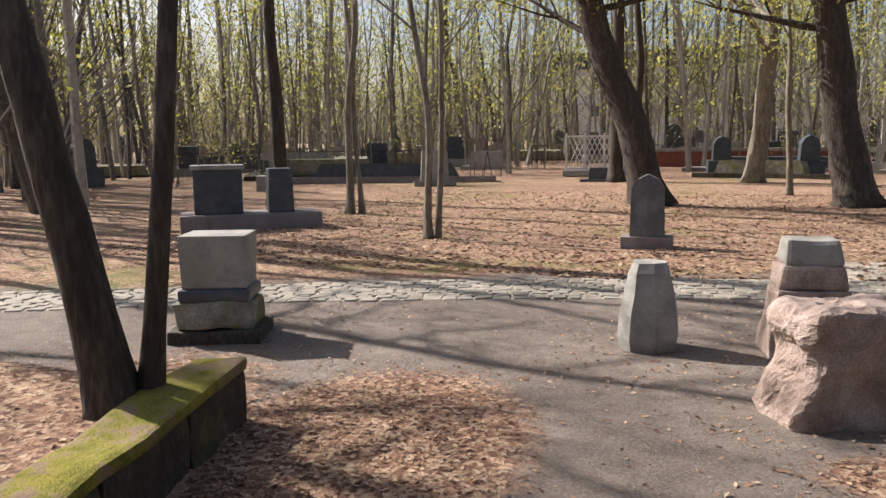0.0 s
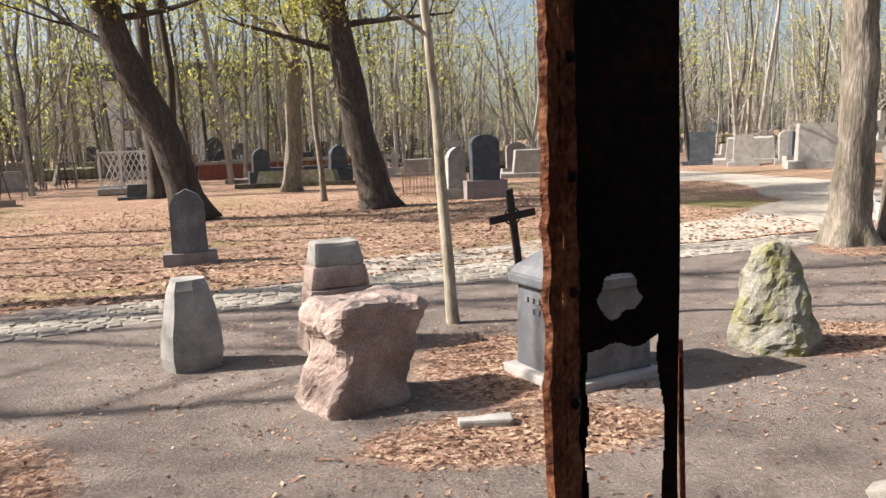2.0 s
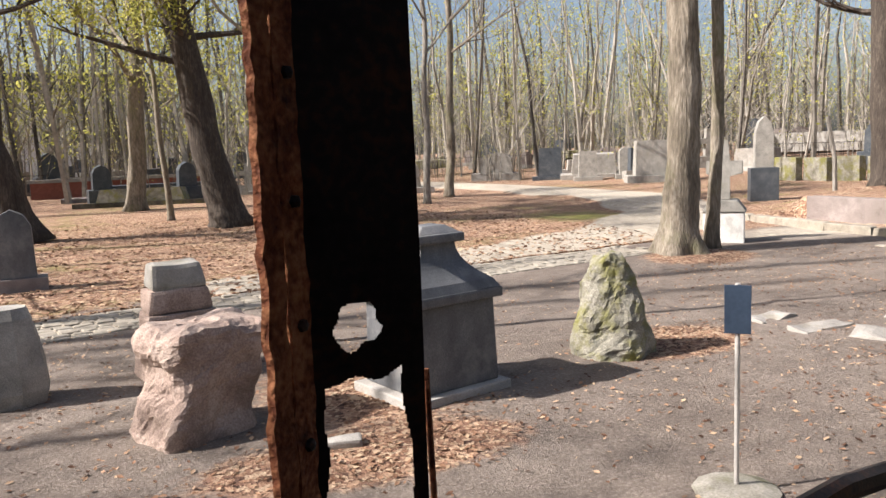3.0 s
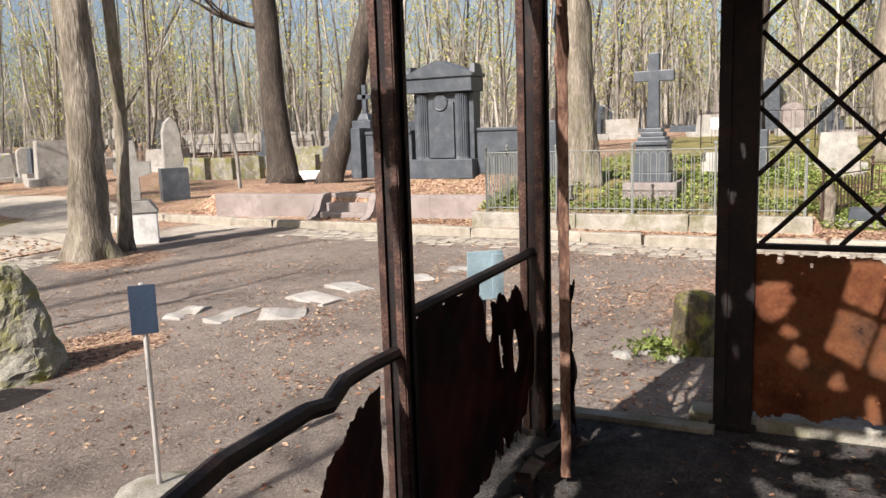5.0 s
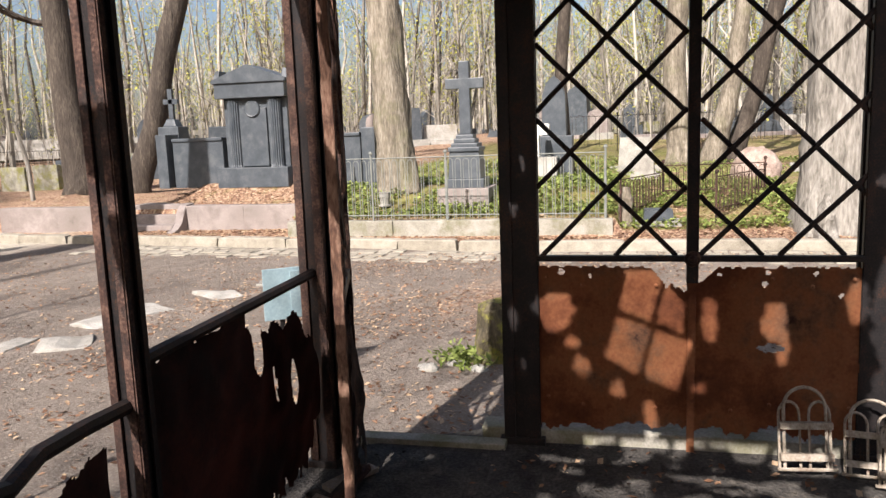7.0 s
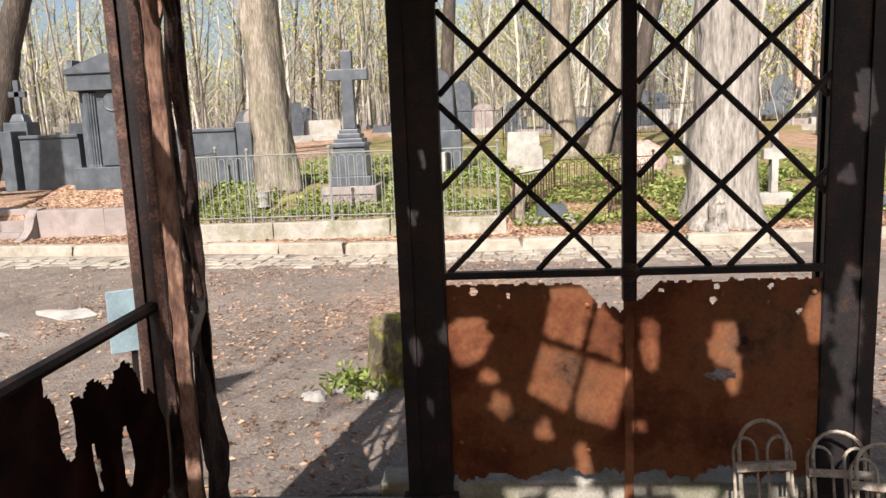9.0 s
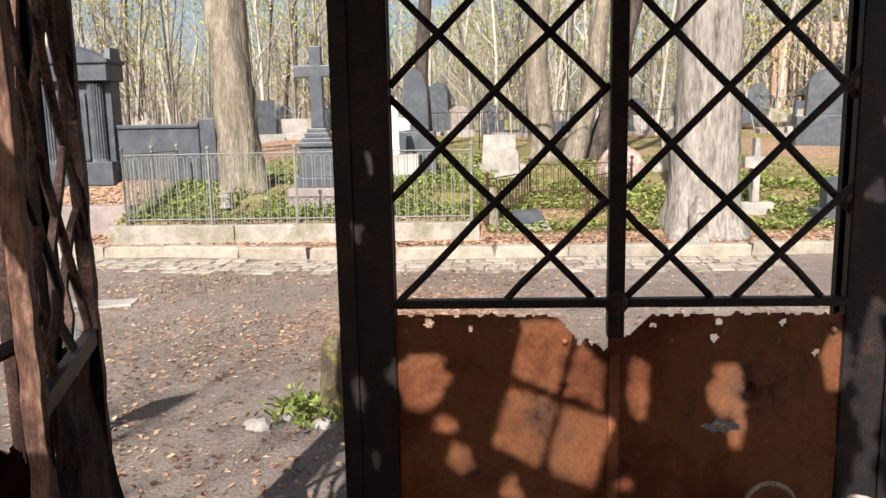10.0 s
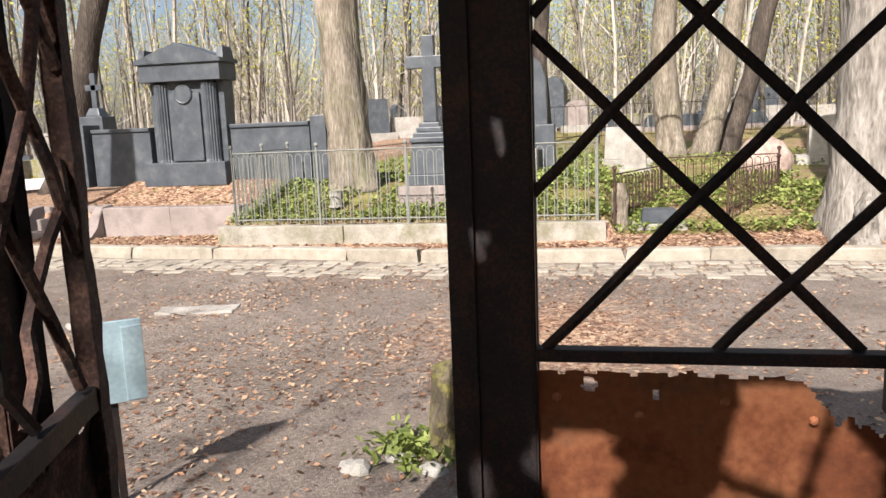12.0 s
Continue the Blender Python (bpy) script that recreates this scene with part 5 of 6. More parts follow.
for i in range(7):
    wln = 0.2 - 0.03 * (i % 3)
    part("inscription", box(-0.174, -0.171, -wln, wln, 0.98 - i * 0.085, 1.005 - i * 0.085), BLACK_STONE, mo)
for nm, y0, y1, yp in (("side_wall", 0.69, 1.72, 1.78), ("side_wall", -1.98, -0.69, -2.04)):
    part(nm, box(-0.08, 0.2, y0, y1, -0.1, 0.76, 0.01), BLACK_STONE, mo)
    part("wall_coping", box(-0.11, 0.23, y0, y1, 0.76, 0.82, 0.012), BLACK_STONE, mo)
    part("end_pier", box(-0.2, 0.24, min(yp, yp * 1.12), max(yp, yp * 1.12), -0.1, 0.9, 0.015), BLACK_STONE, mo)

# tall stone cross in the fenced plot
cx = thing("stone_cross", "dark grey stone cross on a stepped pedestal", "cross", pose(12.6, 2.26, 0.42))
part("footing", box(-0.38, 0.38, -0.4, 0.4, -0.1, 0.26, 0.012), RED_STONE, cx, "pink granite footing")
part("pedestal_base", box(-0.29, 0.29, -0.31, 0.31, 0.26, 0.40, 0.012), BLACK_STONE, cx)
part("pedestal", box(-0.24, 0.24, -0.26, 0.26, 0.40, 0.82, 0.012, taper=0.9), BLACK_STONE, cx)
for i, (w, z) in enumerate(((0.25, 0.82), (0.21, 0.88), (0.17, 0.95), (0.14, 1.01))):
    part("step", box(-w, w, -w, w, z, z + 0.068, 0.014), BLACK_STONE, cx)
part("shaft", box(-0.075, 0.075, -0.09, 0.09, 1.08, 2.2, 0.012, taper=0.9), BLACK_STONE, cx)
part("cross_arm", box(-0.07, 0.07, -0.3, 0.3, 1.78, 1.94, 0.012), BLACK_STONE, cx)

# another dark cross and a far obelisk behind the big monument
c2 = thing("stone_cross", "small dark stone cross on a pedestal behind a plot wall", "cross", pose(14.9, 8.8, 0.8))
part("pedestal", box(-0.25, 0.25, -0.28, 0.28, -0.1, 1.05, 0.02, taper=0.8), BLACK_STONE, c2)
part("cross_base", box(-0.14, 0.14, -0.15, 0.15, 1.05, 1.2, 0.02, taper=0.6), BLACK_STONE, c2)
part("shaft", box(-0.04, 0.04, -0.05, 0.05, 1.2, 1.8, 0.006), BLACK_STONE, c2)
part("cross_arm", box(-0.04, 0.04, -0.16, 0.16, 1.5, 1.6, 0.006), BLACK_STONE, c2)

# raised bed: granite wall with steps
for y0, y1 in ((4.93, 7.05), (8.35, 10.85)):
    o = thing("bed_wall", "weathered pinkish-grey granite wall of a raised grave bed", "low wall", group="bed walls")
    n = max(1, round((y1 - y0) / 1.1))
    for i in range(n):
        a, c = y0 + (y1 - y0) * i / n, y0 + (y1 - y0) * (i + 1) / n
        part("block", box(12.28 + 0.03 * (a - 7) * 0.5, 12.52 + 0.03 * (a - 7) * 0.5, a + 0.004, c - 0.004, -0.1, 0.47, 0.012, rough=0.006, cuts=2, seed=i), RED_STONE, o)
part("return_wall", box(12.52, 14.2, 4.87, 5.05, -0.1, 0.47, 0.012), RED_STONE, tagged(thing("bed_wall", "dark granite return wall of a raised grave bed", "low wall", group="bed walls")))
sp = thing("bed_steps", "reddish granite steps between curved cheek stones", "steps")
for i in range(3):
    part("tread", box(12.12 + i * 0.2, 12.9, 7.2, 8.2, -0.1, 0.16 * (i + 1), 0.012, rough=0.006, cuts=2), RED_STONE, sp)
for y in (7.05, 8.2):
    part("cheek", prism([(11.85, -0.1), (12.55, -0.1), (12.55, 0.5), (12.3, 0.48), (12.2, 0.38), (12.12, 0.2), (11.98, 0.1), (11.85, 0.08)], y, y + 0.15, "y", 0.01), RED_STONE, sp, "curved granite cheek")

# concrete edging of the fenced plot
o = thing("plot_edging", "long weathered concrete edging of a fenced grave plot", "low wall")
for a, c in ((0.0, 1.55), (1.56, 3.15), (3.16, 4.82)):
    part("edging_block", box(11.36, 11.54, a, c, -0.1, 0.29, 0.015, rough=0.012, cuts=4, seed=a), CONCRETE, o)

# iron fence
fe = thing("iron_fence", "thin grey-green iron grave fence with looped tops", "fence")


def fence_run(p, q, n, parent, h0=0.3, h1=1.2, posts=3, mat_=GREEN_IRON):
    p, q = Vector((*p, 0)), Vector((*q, 0))
    for z in (h0 + 0.06, h1 - 0.0):
        part("fence_rail", tube([p + Vector((0, 0, z)), q + Vector((0, 0, z))], 0.009, 5), mat_, parent)
    step = (q - p) / n
    for i in range(n):
        s = p + step * (i + 0.15)
        e = p + step * (i + 0.85)
        mid = (s + e) / 2
        r = (e - s).length / 2
        pts = [s + Vector((0, 0, h0))] + [mid - step.normalized() * r * math.cos(a) + Vector((0, 0, h1 - 0.07 + r * math.sin(a))) for a in np.linspace(0, math.pi, 6)] + [e + Vector((0, 0, h0))]
        part("fence_loop", tube(pts, 0.006, 4), mat_, parent)
    for i in range(posts):
        s = p + (q - p) * i / (posts - 1)
        part("fence_post", tube([s + Vector((0, 0, h0 - 0.15)), s + Vector((0, 0, h1 + 0.05))], 0.016, 6), mat_, parent)
        part("post_ball", lathe([(0.008, 0), (0.026, 0.015), (0.03, 0.03), (0.024, 0.048), (0.006, 0.06)], 8), mat_, parent).matrix_basis = Matrix.Translation(s + Vector((0, 0, h1 + 0.045)))


fence_run((11.47, 0.1), (11.47, 4.6), 38, fe, posts=5)
fence_run((11.47, 4.6), (13.3, 4.6), 16, fe, posts=3)
fe2 = thing("iron_fence", "rusty brown low iron grave fence", "fence")
fence_run((11.7, -0.1), (13.2, -0.75), 14, fe2, 0.3, 0.8, 2, POST_RUST)
fence_run((13.2, -0.75), (13.5, -2.3), 14, fe2, 0.45, 0.9, 2, POST_RUST)
fence_run((11.9, -1.4), (13.5, -2.3), 14, fe2, 0.3, 0.8, 2, POST_RUST)
cn = lathe([(0.1, 0), (0.1, 0.02), (0.075, 0.03), (0.09, 0.2), (0.1, 0.22)], 12)
tagged(link("urn", cn, GREY_STONE), "small grey urn among ivy", "urn").matrix_world = pose(12.3, 3.55, 0.42)

# flat things in the yard
rr = random.Random(8)
for i, (x, y, w, d, r) in enumerate(((5.5, 5.1, 0.5, 0.22, 10), (5.55, 4.62, 0.55, 0.2, 2), (5.72, 4.2, 0.42, 0.4, 30), (6.35, 4.28, 0.6, 0.34, 70), (6.9, 4.25, 0.5, 0.3, 60), (7.6, 3.9, 0.55, 0.3, 55), (8.2, 3.4, 0.65, 0.22, 100))):
    b = box(-w / 2, w / 2, -d / 2, d / 2, 0, 0.05, 0.012, rough=0.045, cuts=4, seed=i)
    o = link("stone_slab", b, PALE_STONE)
    o.matrix_world = pose(x, y, ground_z(x, y) - 0.03, 0, 0, r)
    tagged(o, "flat pale stone slab sunk in trodden earth", "slab", "yard slabs")
b = box(-0.15, 0.15, -0.05, 0.05, 0, 0.05, 0.015, rough=0.02, cuts=3, seed=3)
o = link("stone_slab", b, PALE_STONE)
o.matrix_world = pose(1.25, 3.98, ground_z(1.25, 3.98) - 0.01, 0, 0, -12)
tagged(o, "small pale stone lying among fallen leaves", "slab", "yard slabs")

# marker on a thin pole
sg = thing("marker_sign", "small dark blue plate on a thin pale pole", "sign", pose(2.735, 2.61, ground_z(2.73, 2.61), 0, 0, -43))
part("pole", tube([(0, 0, -0.1), (0.0, 0, 0.95)], 0.011, 8), WHITE_ROD, sg)
part("plate", box(-0.055, 0.055, -0.018, -0.012, 0.73, 0.945, 0.002), SIGN_BLUE, sg)
part("footing", lathe([(0.2, -0.04), (0.19, 0.015), (0.12, 0.035), (0.02, 0.04)], 12), CONCRETE, sg, "pale concrete footing")
bp_ = thing("blue_panel", "pale blue-grey sheet panel on a dark stake", "panel", pose(5.02, 2.0, ground_z(5.02, 2.0), 0, -4, 36))
part("sheet", box(-0.008, 0.008, -0.14, 0.1, 0.43, 0.76, 0.003), ZINC, bp_)
part("narrow_sheet", box(-0.026, -0.01, -0.14, -0.065, 0.44, 0.74, 0.003), ZINC, bp_)
part("stake", box(0.01, 0.03, -0.03, 0.0, -0.1, 0.5, 0.003), BURNT, bp_)

# mossy stump by the doorway
sm = rock("mossy_stump", "squat moss-grown stone stump with grass", 5.72, 0.72, 10, [(0.17, 0.17, 0, 0), (0.16, 0.16, 0.1, 0), (0.14, 0.15, 0.36, 0), (0.12, 0.12, 0.42, 0)], MOSSY_BARK, 0.05, 36, 4, dense=5)
for i in range(6):
    rock("small_stone", "small grey stone by the mossy stump", 5.55 + rr.uniform(-0.2, 0.25), 0.95 + rr.uniform(-0.15, 0.25), rr.uniform(0, 180), [(0.08, 0.06, 0, 0), (0.07, 0.05, 0.04, 0), (0.03, 0.02, 0.06, 0)], GREY_STONE, 0.015, 8, i, group="small stones")

# mossy plot wall with an urn block, west of the yard
mw = thing("mossy_wall", "moss-topped stone plot wall, shade coloured into its dark side", "low wall", pose(-2.42, 3.5, ground_z(-2.2, 3.4), 0, 0, 14))
for i in range(3):
    # the shade on the wall's side is put into the block colour
    part("wall_block", box(-0.3, 0.0, -0.62 - i * 0.75, 0.1 - i * 0.75, -0.1, 0.3, 0.03, rough=0.03, cuts=4, seed=i), SHADE_STONE, mw)
part("moss_cap", box(-0.3, 0.02, -2.0, 0.12, 0.29, 0.36, 0.03, rough=0.035, cuts=6, seed=7), MOSS, mw, "yellow-green moss cushion")
ur = thing("carved_block", "grey stone block on a dark carved pedestal", "pedestal", pose(-3.75, 5.15, ground_z(-3.7, 5.1) - 0.02, 0, 0, 22))
part("foot", box(-0.36, 0.36, -0.3, 0.3, 0, 0.12, 0.02, rough=0.02, cuts=3), SHADE_STONE, ur)
part("carved_band", box(-0.3, 0.3, -0.26, 0.26, 0.12, 0.34, 0.05, rough=0.05, cuts=4, seed=2), MOSS_STONE, ur)
part("moulding", box(-0.28, 0.28, -0.24, 0.24, 0.34, 0.44, 0.03), BLACK_STONE, ur)
part("block", box(-0.25, 0.25, -0.2, 0.2, 0.44, 0.86, 0.012, taper=1.06), GREY_STONE, ur)
# dark pair of blocks on a slab
dk = thing("grave_slab", "long stone slab carrying two dark blocks", "grave", pose(-8.2, 12.2, ground_z(-8.2, 12.2), 0, 0, 38))
part("slab", box(-1.3, 1.2, -0.5, 0.5, 0, 0.3, 0.02), RED_STONE, dk)
part("block", box(-1.05, -0.2, -0.3, 0.3, 0.3, 1.1, 0.02), BLACK_STONE, dk)
part("block", box(0.25, 0.72, -0.3, 0.3, 0.3, 1.1, 0.02, taper=0.9), BLACK_STONE, dk)
part("cover", box(-1.1, -0.15, -0.34, 0.34, 1.1, 1.18, 0.015), GREY_STONE, dk)


# wrought rack lying inside, by the screen
def rack(m):
    t = thing("wire_rack", "cream-painted rusty wire rack with arched hoops", "rack", m, "wire racks")
    for y in (-0.08, 0.08):
        pts = [(y - 0.055, 0, 0)] + [(y - 0.055 * math.cos(a), 0, 0.27 + 0.06 * math.sin(a)) for a in np.linspace(0, math.pi, 9)] + [(y + 0.055, 0, 0)]
        part("hoop", tube([(0.01, p[0] * 0.9, p[2]) for p in pts], 0.007, 6), CREAM, t)
    pts = [(0, -0.1, 0)] + [(0, -0.1 * math.cos(a), 0.3 + 0.1 * math.sin(a)) for a in np.linspace(0, math.pi, 11)] + [(0, 0.1, 0)]
    part("outer_hoop", tube(pts, 0.0085, 6), CREAM, t)
    for z in (0.05, 0.2):
        part("band", box(-0.03, 0.012, -0.125, 0.125, z, z + 0.035, 0.003), CREAM, t)
    part("base_bar", tube([(-0.02, -0.14, 0.01), (-0.02, 0.14, 0.01)], 0.009, 6), CREAM, t)
    return t


r0 = rack(pose(3.66, -0.8, FLOOR + 0.02, 0, 12, 6) @ Matrix.Diagonal((0.78, 0.78, 0.8, 1)))
copy_thing(r0, pose(3.64, -1.03, FLOOR + 0.01, 0, 22, -8) @ Matrix.Diagonal((1, 1, 0.92, 1)))
copy_thing(r0, pose(3.54, -1.12, FLOOR + 0.01, 0, 26, -14) @ Matrix.Diagonal((1, 1, 0.92, 1)))

# charred boards along the foot of the torn panel
for i in range(9):
    x = 2.45 + i * 0.11
    b = box(-rr.uniform(0.08, 0.2), rr.uniform(0.08, 0.2), -0.03, 0.03, 0, 0.025, 0.004, rough=0.02, cuts=2, seed=i)
    o = link("charred_board", b, (CHARRED, POST_RUST, CREAM)[i % 3])
    o.matrix_world = pose(x, 0.97 + rr.uniform(-0.07, 0.05), FLOOR + 0.004, rr.uniform(-10, 10), rr.uniform(-12, 0), rr.uniform(-50, 50))
    tagged(o, "charred splintered board on the floor", "debris", "charred boards")

# far structures
for x0, x1, y in ((-3.2, 4.6, 38.0),):
    o = thing("red_wall", "long low brick-red wall far off in the wood", "wall")
    part("wall_face", box(x0, x1, y, y + 0.4, -0.2, 0.95), RED_FENCE, o)
    part("coping", box(x0 - 0.1, x1 + 0.1, y - 0.08, y + 0.48, 0.95, 1.1), GREY_STONE, o)


def house(x, y, rot, w, d, h, wall, label, storeys, cols):
    t = thing("house", label, "house", pose(x, y, 0, 0, 0, rot))
    part("wall", box(-w / 2, w / 2, -d / 2, d / 2, -0.5, h), wall, t)
    part("roof", prism([(-w / 2 - 0.4, h), (w / 2 + 0.4, h), (w / 2 - 2, h + 2.2), (-w / 2 + 2, h + 2.2)], -d / 2 - 0.4, d / 2 + 0.4, "y"), BLACK_STONE, t)
    for s in range(storeys):
        for c in range(cols):
            cx_, z = -w / 2 + (c + 0.5) * w / cols, 1.0 + s * h / storeys
            win = part("window", box(cx_ - 0.6, cx_ + 0.6, -d / 2 - 0.06, -d / 2 + 0.1, z, z + 1.6), DARK_PANE, t)
            part("sill", box(cx_ - 0.75, cx_ + 0.75, -d / 2 - 0.15, -d / 2 - 0.07, z - 0.12, z), WHITE_STONE, win)
    return t


house(-9, 112, 0, 34, 10, 11, FACADE_GREY, "pale grey building seen through far trees", 3, 10)
house(66, -36, 72, 24, 10, 9, FACADE, "salmon-pink building seen through far trees", 3, 8)
house(42, -18.5, 72, 4, 4, 2.6, RED_FENCE, "small rust-red shed among far trees", 1, 2)

# graves scattered in the far wood
kinds = [headstone(-14, 30, 10, 0.9, 1.4, 0.2, BLACK_STONE, "dark headstone far off among trees", 2, 0.4, GREY_STONE, group="far graves"),
         headstone(-18, 34, -5, 0.7, 1.6, 0.15, GREY_STONE, "grey cross-shaped headstone far off among trees", 3, 0.5, GREY_STONE, group="far graves"),
         headstone(-11, 36, 5, 1.6, 0.9, 0.4, PALE_STONE, "pale low tomb far off among trees", 2, 0.2, PALE_STONE, group="far graves"),
         headstone(24, 34, -30, 0.8, 1.3, 0.2, RED_STONE, "reddish headstone far off among trees", 1, 0.3, GREY_STONE, group="far graves"),
         headstone(26, 20, -60, 0.8, 1.8, 0.3, BLACK_STONE, "tall dark headstone far off among trees", 0, 0.7, BLACK_STONE, group="far graves"),
         headstone(-16, 40, 5, 3.6, 0.75, 0.7, MOSS_STONE, "long low mossy plot wall far off among trees", 2, 0.2, SHADE_STONE, group="far graves"),
         headstone(12, 44, 0, 4.4, 0.6, 0.3, BLACK_STONE, "long low dark plot wall far off among trees", 2, 0.2, RED_STONE, group="far graves")]
rr = random.Random(12)
made = 0
while made < 230:
    a, d = radians(rr.uniform(-30, 145)), rr.uniform(24, 75)
    x, y = 3 + d * math.cos(a), 2 + d * math.sin(a)
    if seg_dist(x, y, SAND) < 2.5 or (abs(x - 1) < 9 and y < 30):
        continue
    face = math.degrees(math.atan2(y, x)) - 90 + rr.uniform(-25, 25)
    k = rr.uniform(0.75, 1.3)
    copy_thing(kinds[rr.randrange(7)], pose(x, y, ground_z(x, y) - 0.03, rr.uniform(-4, 4), 0, face) @ Matrix.Diagonal((k, k, k, 1)))
    made += 1
fe3 = thing("iron_fence", "dark iron grave fence far off", "fence")
fence_run((-20, 24), (-12, 30), 40, fe3, 0.1, 1.2, 5, BURNT)
for p, q in (((-9, 37), (-2.5, 38.5)), ((6, 36), (12, 41)), ((16, 38), (23, 33)), ((25, 27), (29, 20)), ((24, 3), (26, -6))):
    ff = thing("iron_fence", "dark iron grave fence far off among trees", "fence", group="far fences")
    fence_run(p, q, 26, ff, 0.2 + ground_z(*p), 1.1 + ground_z(*p), 4, BURNT)
fe4 = thing("iron_fence", "reddish low picket fence behind a leaning tree", "fence")
fence_run((3.9, 22.4), (6.6, 22.0), 26, fe4, 0.05, 0.75, 3, RUST)

# ---- leaves, ivy, setts and kerbs ----
rr = random.Random(21)


def scatter(name, count, where, size, material, label, category, lift=0.012, up=0.5):
    v, f = [], []
    for _ in range(count):
        x, y, z = where()
        c = Vector((x, y, z + lift * rr.random()))
        a = rr.uniform(0, 2 * math.pi)
        s = size * rr.uniform(0.55, 1.35)
        u = Vector((math.cos(a), math.sin(a), rr.uniform(-up, up))).normalized() * s
        w_ = Vector((-math.sin(a), math.cos(a), rr.uniform(-up, up))).normalized() * s * rr.uniform(0.4, 0.7)
        i = len(v)
        v += [c - u, c + w_ * 0.9 + Vector((0, 0, s * 0.2)), c + u, c - w_]
        f.append((i, i + 1, i + 2, i + 3))
    o = from_lists(name, v, f, material)
    return tagged(o, label, category, kind="stuff")


def in_yard():
    while True:
        x, y = rr.uniform(-5, 10.2), rr.uniform(1.3, 8.2)
        if rr.random() < 0.5:
            x, y = rr.uniform(4.1, 10.2), rr.uniform(-3, 4)
        k = noise.noise(Vector((x * 0.8, y * 0.8, 9))) + 0.12
        near = max(1 - math.hypot((x + 1.8) / 1.2, (y - 3.3) / 1.7), 1 - math.hypot((x - 1.4) / 1.2, (y - 3.8) / 0.5), 1 - math.hypot((x - 4.2) / 1.0, (y - 4.9) / 0.6), 1 - math.hypot((x - 1.9) / 0.9, (y - 5.2) / 1.5), 0)
        if rr.random() < max(0.12 * (k > 0) + 0.05, near * 1.5):
            return x, y, ground_z(x, y)


def in_north():
    x, y = rr.uniform(-9, 9), 8.6 + 14 * rr.random() ** 1.6
    return x, max(y, band_y(x) + 0.6), ground_z(x, max(y, band_y(x) + 0.6))


def in_beds():
    while True:
        y = rr.uniform(-5, 8.0)
        x = kerb_x(y) + 0.15 + rr.random() ** 1.5 * 3.2
        if 12.26 < x < 12.55 and y > 4.9 or 11.33 < x < 11.56 and 0 < y < 4.85 or x > 11.6 and 0 < y < 4.8 and rr.random() < 0.75:
            continue
        return x, y, ground_z(x, y)


def in_ivy():
    while True:
        x, y = rr.uniform(11.55, 14.5) if rr.random() < 0.7 else rr.uniform(14, 21), rr.uniform(-6.5, 4.8)
        if noise.noise(Vector((x * 1.1, y * 1.1, 4))) > (-0.3 if y > 0 else -0.12):
            return x, y, ground_z(x, y) + 0.02


scatter("yard_leaves", 26000, in_yard, 0.019, LITTER, "dry fallen leaves on trodden earth", "leaf litter", up=0.35)
scatter("wood_leaves", 16000, in_north, 0.045, LITTER, "dry orange-brown leaf litter under trees", "leaf litter", up=0.4)
scatter("bed_leaves", 9000, in_beds, 0.032, LITTER, "dry leaves along kerb and grave beds", "leaf litter", up=0.4)
scatter("ivy", 30000, in_ivy, 0.036, IVY, "low green ivy over the grave plots", "ground cover", lift=0.09, up=0.8)
scatter("stump_grass", 260, lambda: (5.6 + rr.gauss(0, 0.1), 0.92 + rr.gauss(0, 0.1), ground_z(5.6, 0.9)), 0.032, IVY, "green weeds by the mossy stump", "weeds", lift=0.1, up=1.2)
scatter("charred_scraps", 1500, lambda: (rr.uniform(2.2, 3.8), rr.uniform(-1.2, 1.0), FLOOR), 0.014, CHARRED, "ash and charred scraps on the floor", "debris", lift=0.01, up=0.6)
scatter("floor_leaves", 260, lambda: (rr.uniform(2.4, 3.8), rr.uniform(-1.2, 0.5), FLOOR), 0.02, LITTER, "dry leaves blown onto the charred floor", "leaf litter", lift=0.01, up=0.6)

# kerb of pale stones and a strip of setts in front of it
kb = tagged(new("kerb"), "pale weathered stone kerb beside the plots", "kerb", kind="structure")
SETTS = [box(-0.5, 0.5, -0.5, 0.5, -0.5, 0.5, rough=0.1, cuts=0, seed=s) for s in (1, 2, 3, 4)]
sett_meshes = []
for b in SETTS:
    bmesh.ops.bevel(b, geom=b.edges[:], offset=0.07, segments=1, affect="EDGES")
    m_ = bpy.data.meshes.new("sett")
    bmesh.ops.recalc_face_normals(b, faces=b.faces)
    b.to_mesh(m_)
    b.free()
    m_.materials.append(SETT)
    sett_meshes.append(m_)


def piece(name, parent, m):
    o = new(name, rr.choice(sett_meshes))
    o.parent = parent
    o.matrix_basis = m


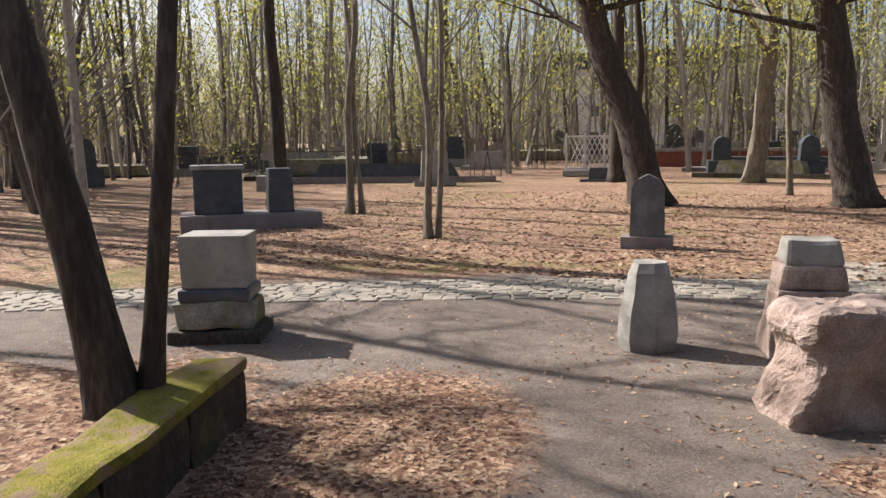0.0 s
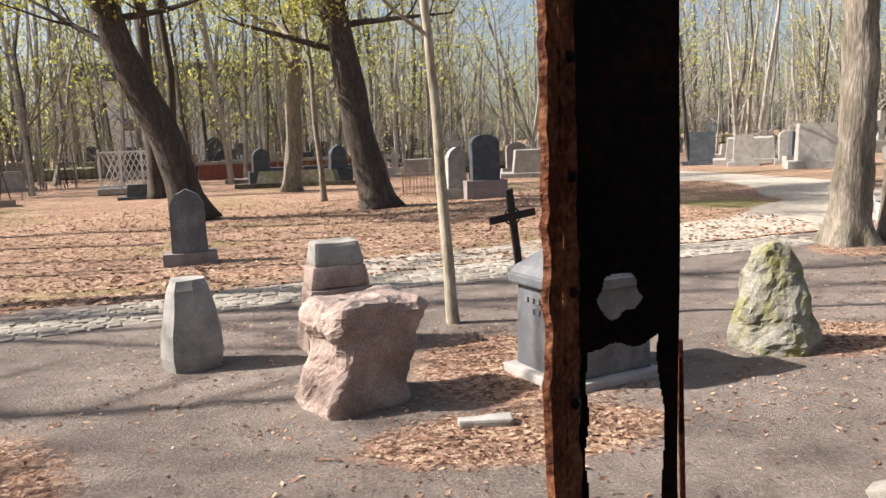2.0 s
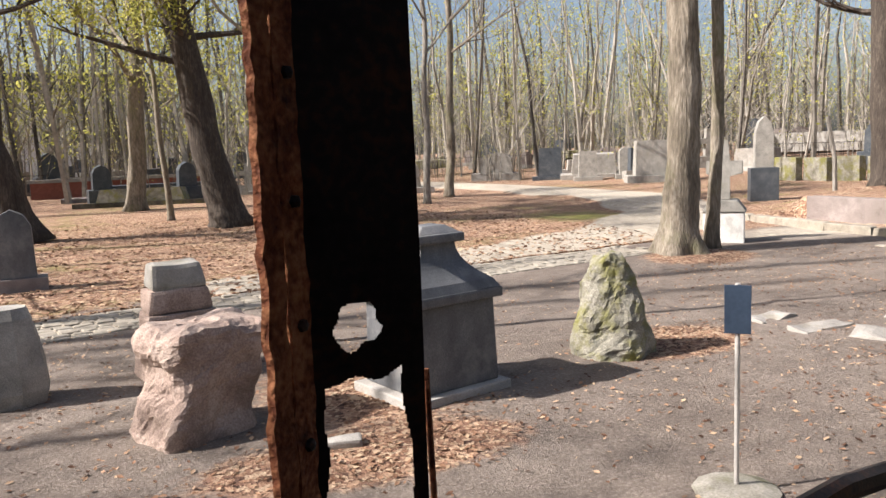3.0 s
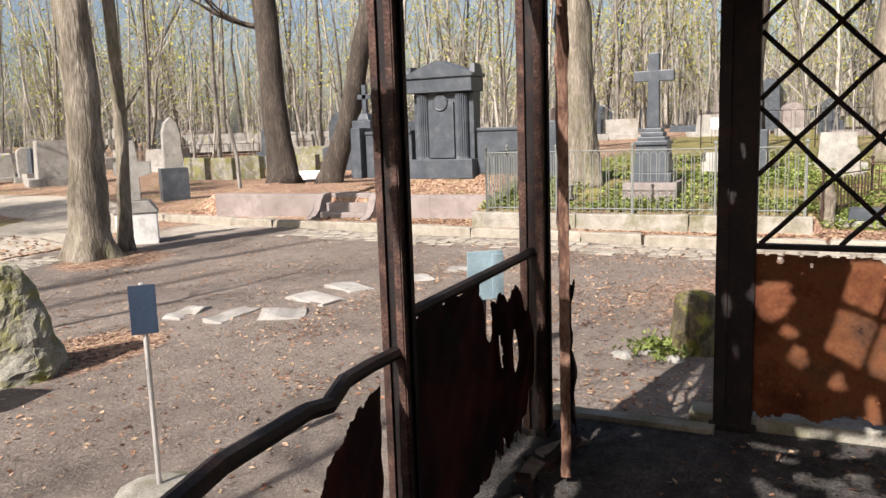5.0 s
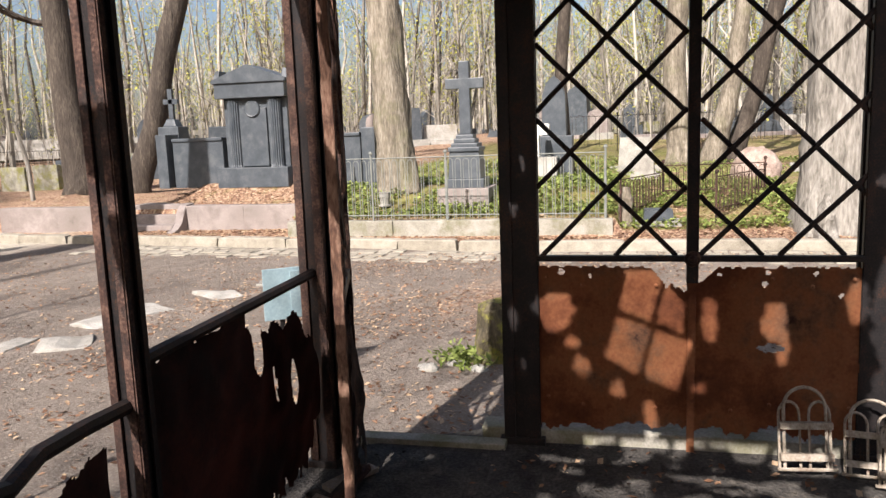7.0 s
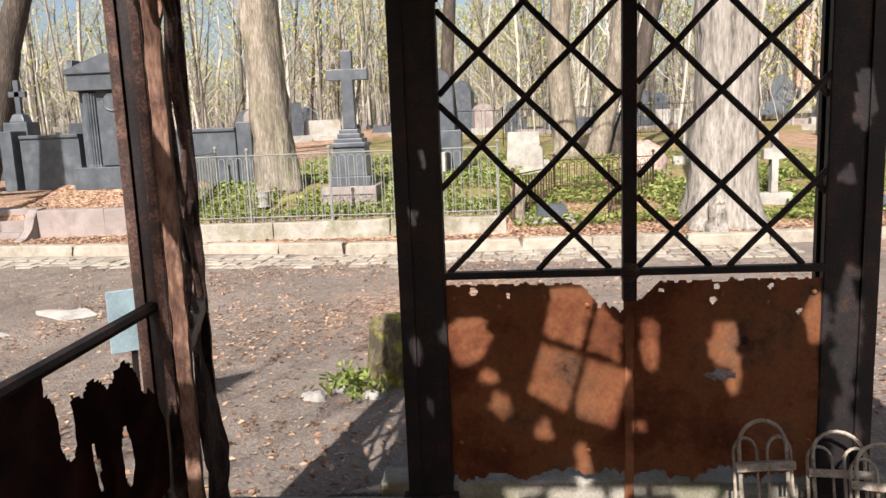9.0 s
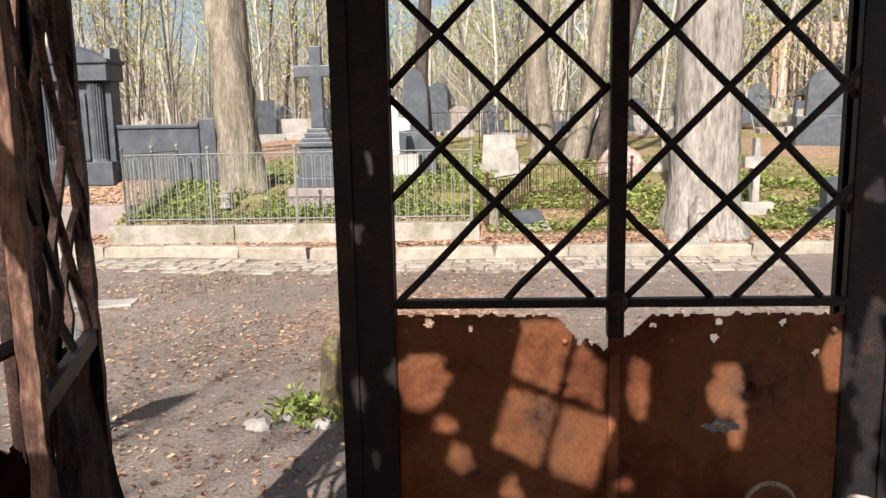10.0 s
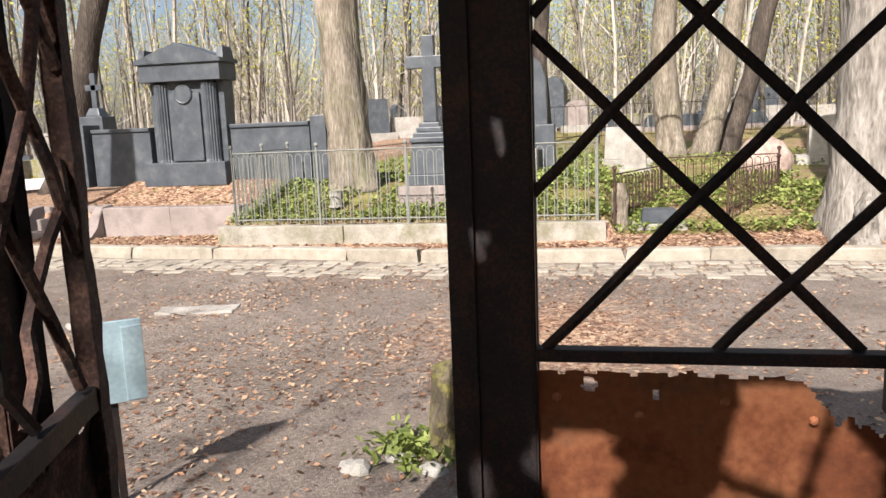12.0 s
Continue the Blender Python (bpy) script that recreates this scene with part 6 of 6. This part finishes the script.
y = -6.0
while y < 12.5:
    ln = rr.uniform(0.75, 1.15)
    yc = y + ln / 2
    x = kerb_x(yc)
    piece("kerbstone", kb, pose(x, yc, 0.035 + rr.uniform(-0.008, 0.008), 0, rr.uniform(-1.5, 1.5), rr.uniform(-0.8, 0.8) - (6.5 if yc > 1.3 else -1.1)) @ Matrix.Diagonal((0.17, ln - 0.004, 0.19, 1)))
    y += ln
sw = tagged(new("sett_strip"), "worn stone setts along the kerb", "paving", kind="structure")
count = 0
for row in range(5):
    y = -3.2
    while y < 7.6:
        ln = rr.uniform(0.15, 0.26)
        yc = y + ln / 2
        x = kerb_x(yc) - 0.22 - row * 0.175 + rr.uniform(-0.012, 0.012)
        if row < 4 or rr.random() < 0.6:
            piece("sett", sw, pose(x, yc, -0.03 + rr.uniform(-0.01, 0.008) + ground_z(x, yc), 0, 0, rr.uniform(-4, 4) - (6.5 if yc > 1.3 else 0)) @ Matrix.Diagonal((0.15, ln - 0.02, 0.08, 1)))
            count += 1
        y += ln
cb = tagged(new("cobbled_way"), "pale cobbled way crossing north of the yard", "paving", kind="structure")
rest_v, rest_f = [], []
for row in range(9):
    x = -8.5
    while x < 7.4:
        ln = rr.uniform(0.13, 0.21)
        xc = x + ln / 2
        yc = band_y(xc) - 0.5 + row * 0.124 + rr.uniform(-0.006, 0.006)
        slope = math.degrees(math.atan(0.27 - 0.044 * xc if xc < 3 else 0.138))
        m = pose(xc, yc, -0.026 + rr.uniform(-0.006, 0.006) + ground_z(xc, yc), rr.uniform(-2, 2), rr.uniform(-2, 2), slope + rr.uniform(-3, 3)) @ Matrix.Diagonal((ln - 0.014, 0.112, 0.08, 1))
        if -2.4 < xc < 2.6:
            piece("cobble", cb, m)
        else:
            i0 = len(rest_v)
            mm = rr.choice(sett_meshes)
            rest_v += [m @ q.co for q in mm.vertices]
            rest_f += [tuple(i0 + q for q in p.vertices) for p in mm.polygons]
        x += ln
tagged(from_lists("far_cobbles", rest_v, rest_f, SETT, cb), kind="stuff")
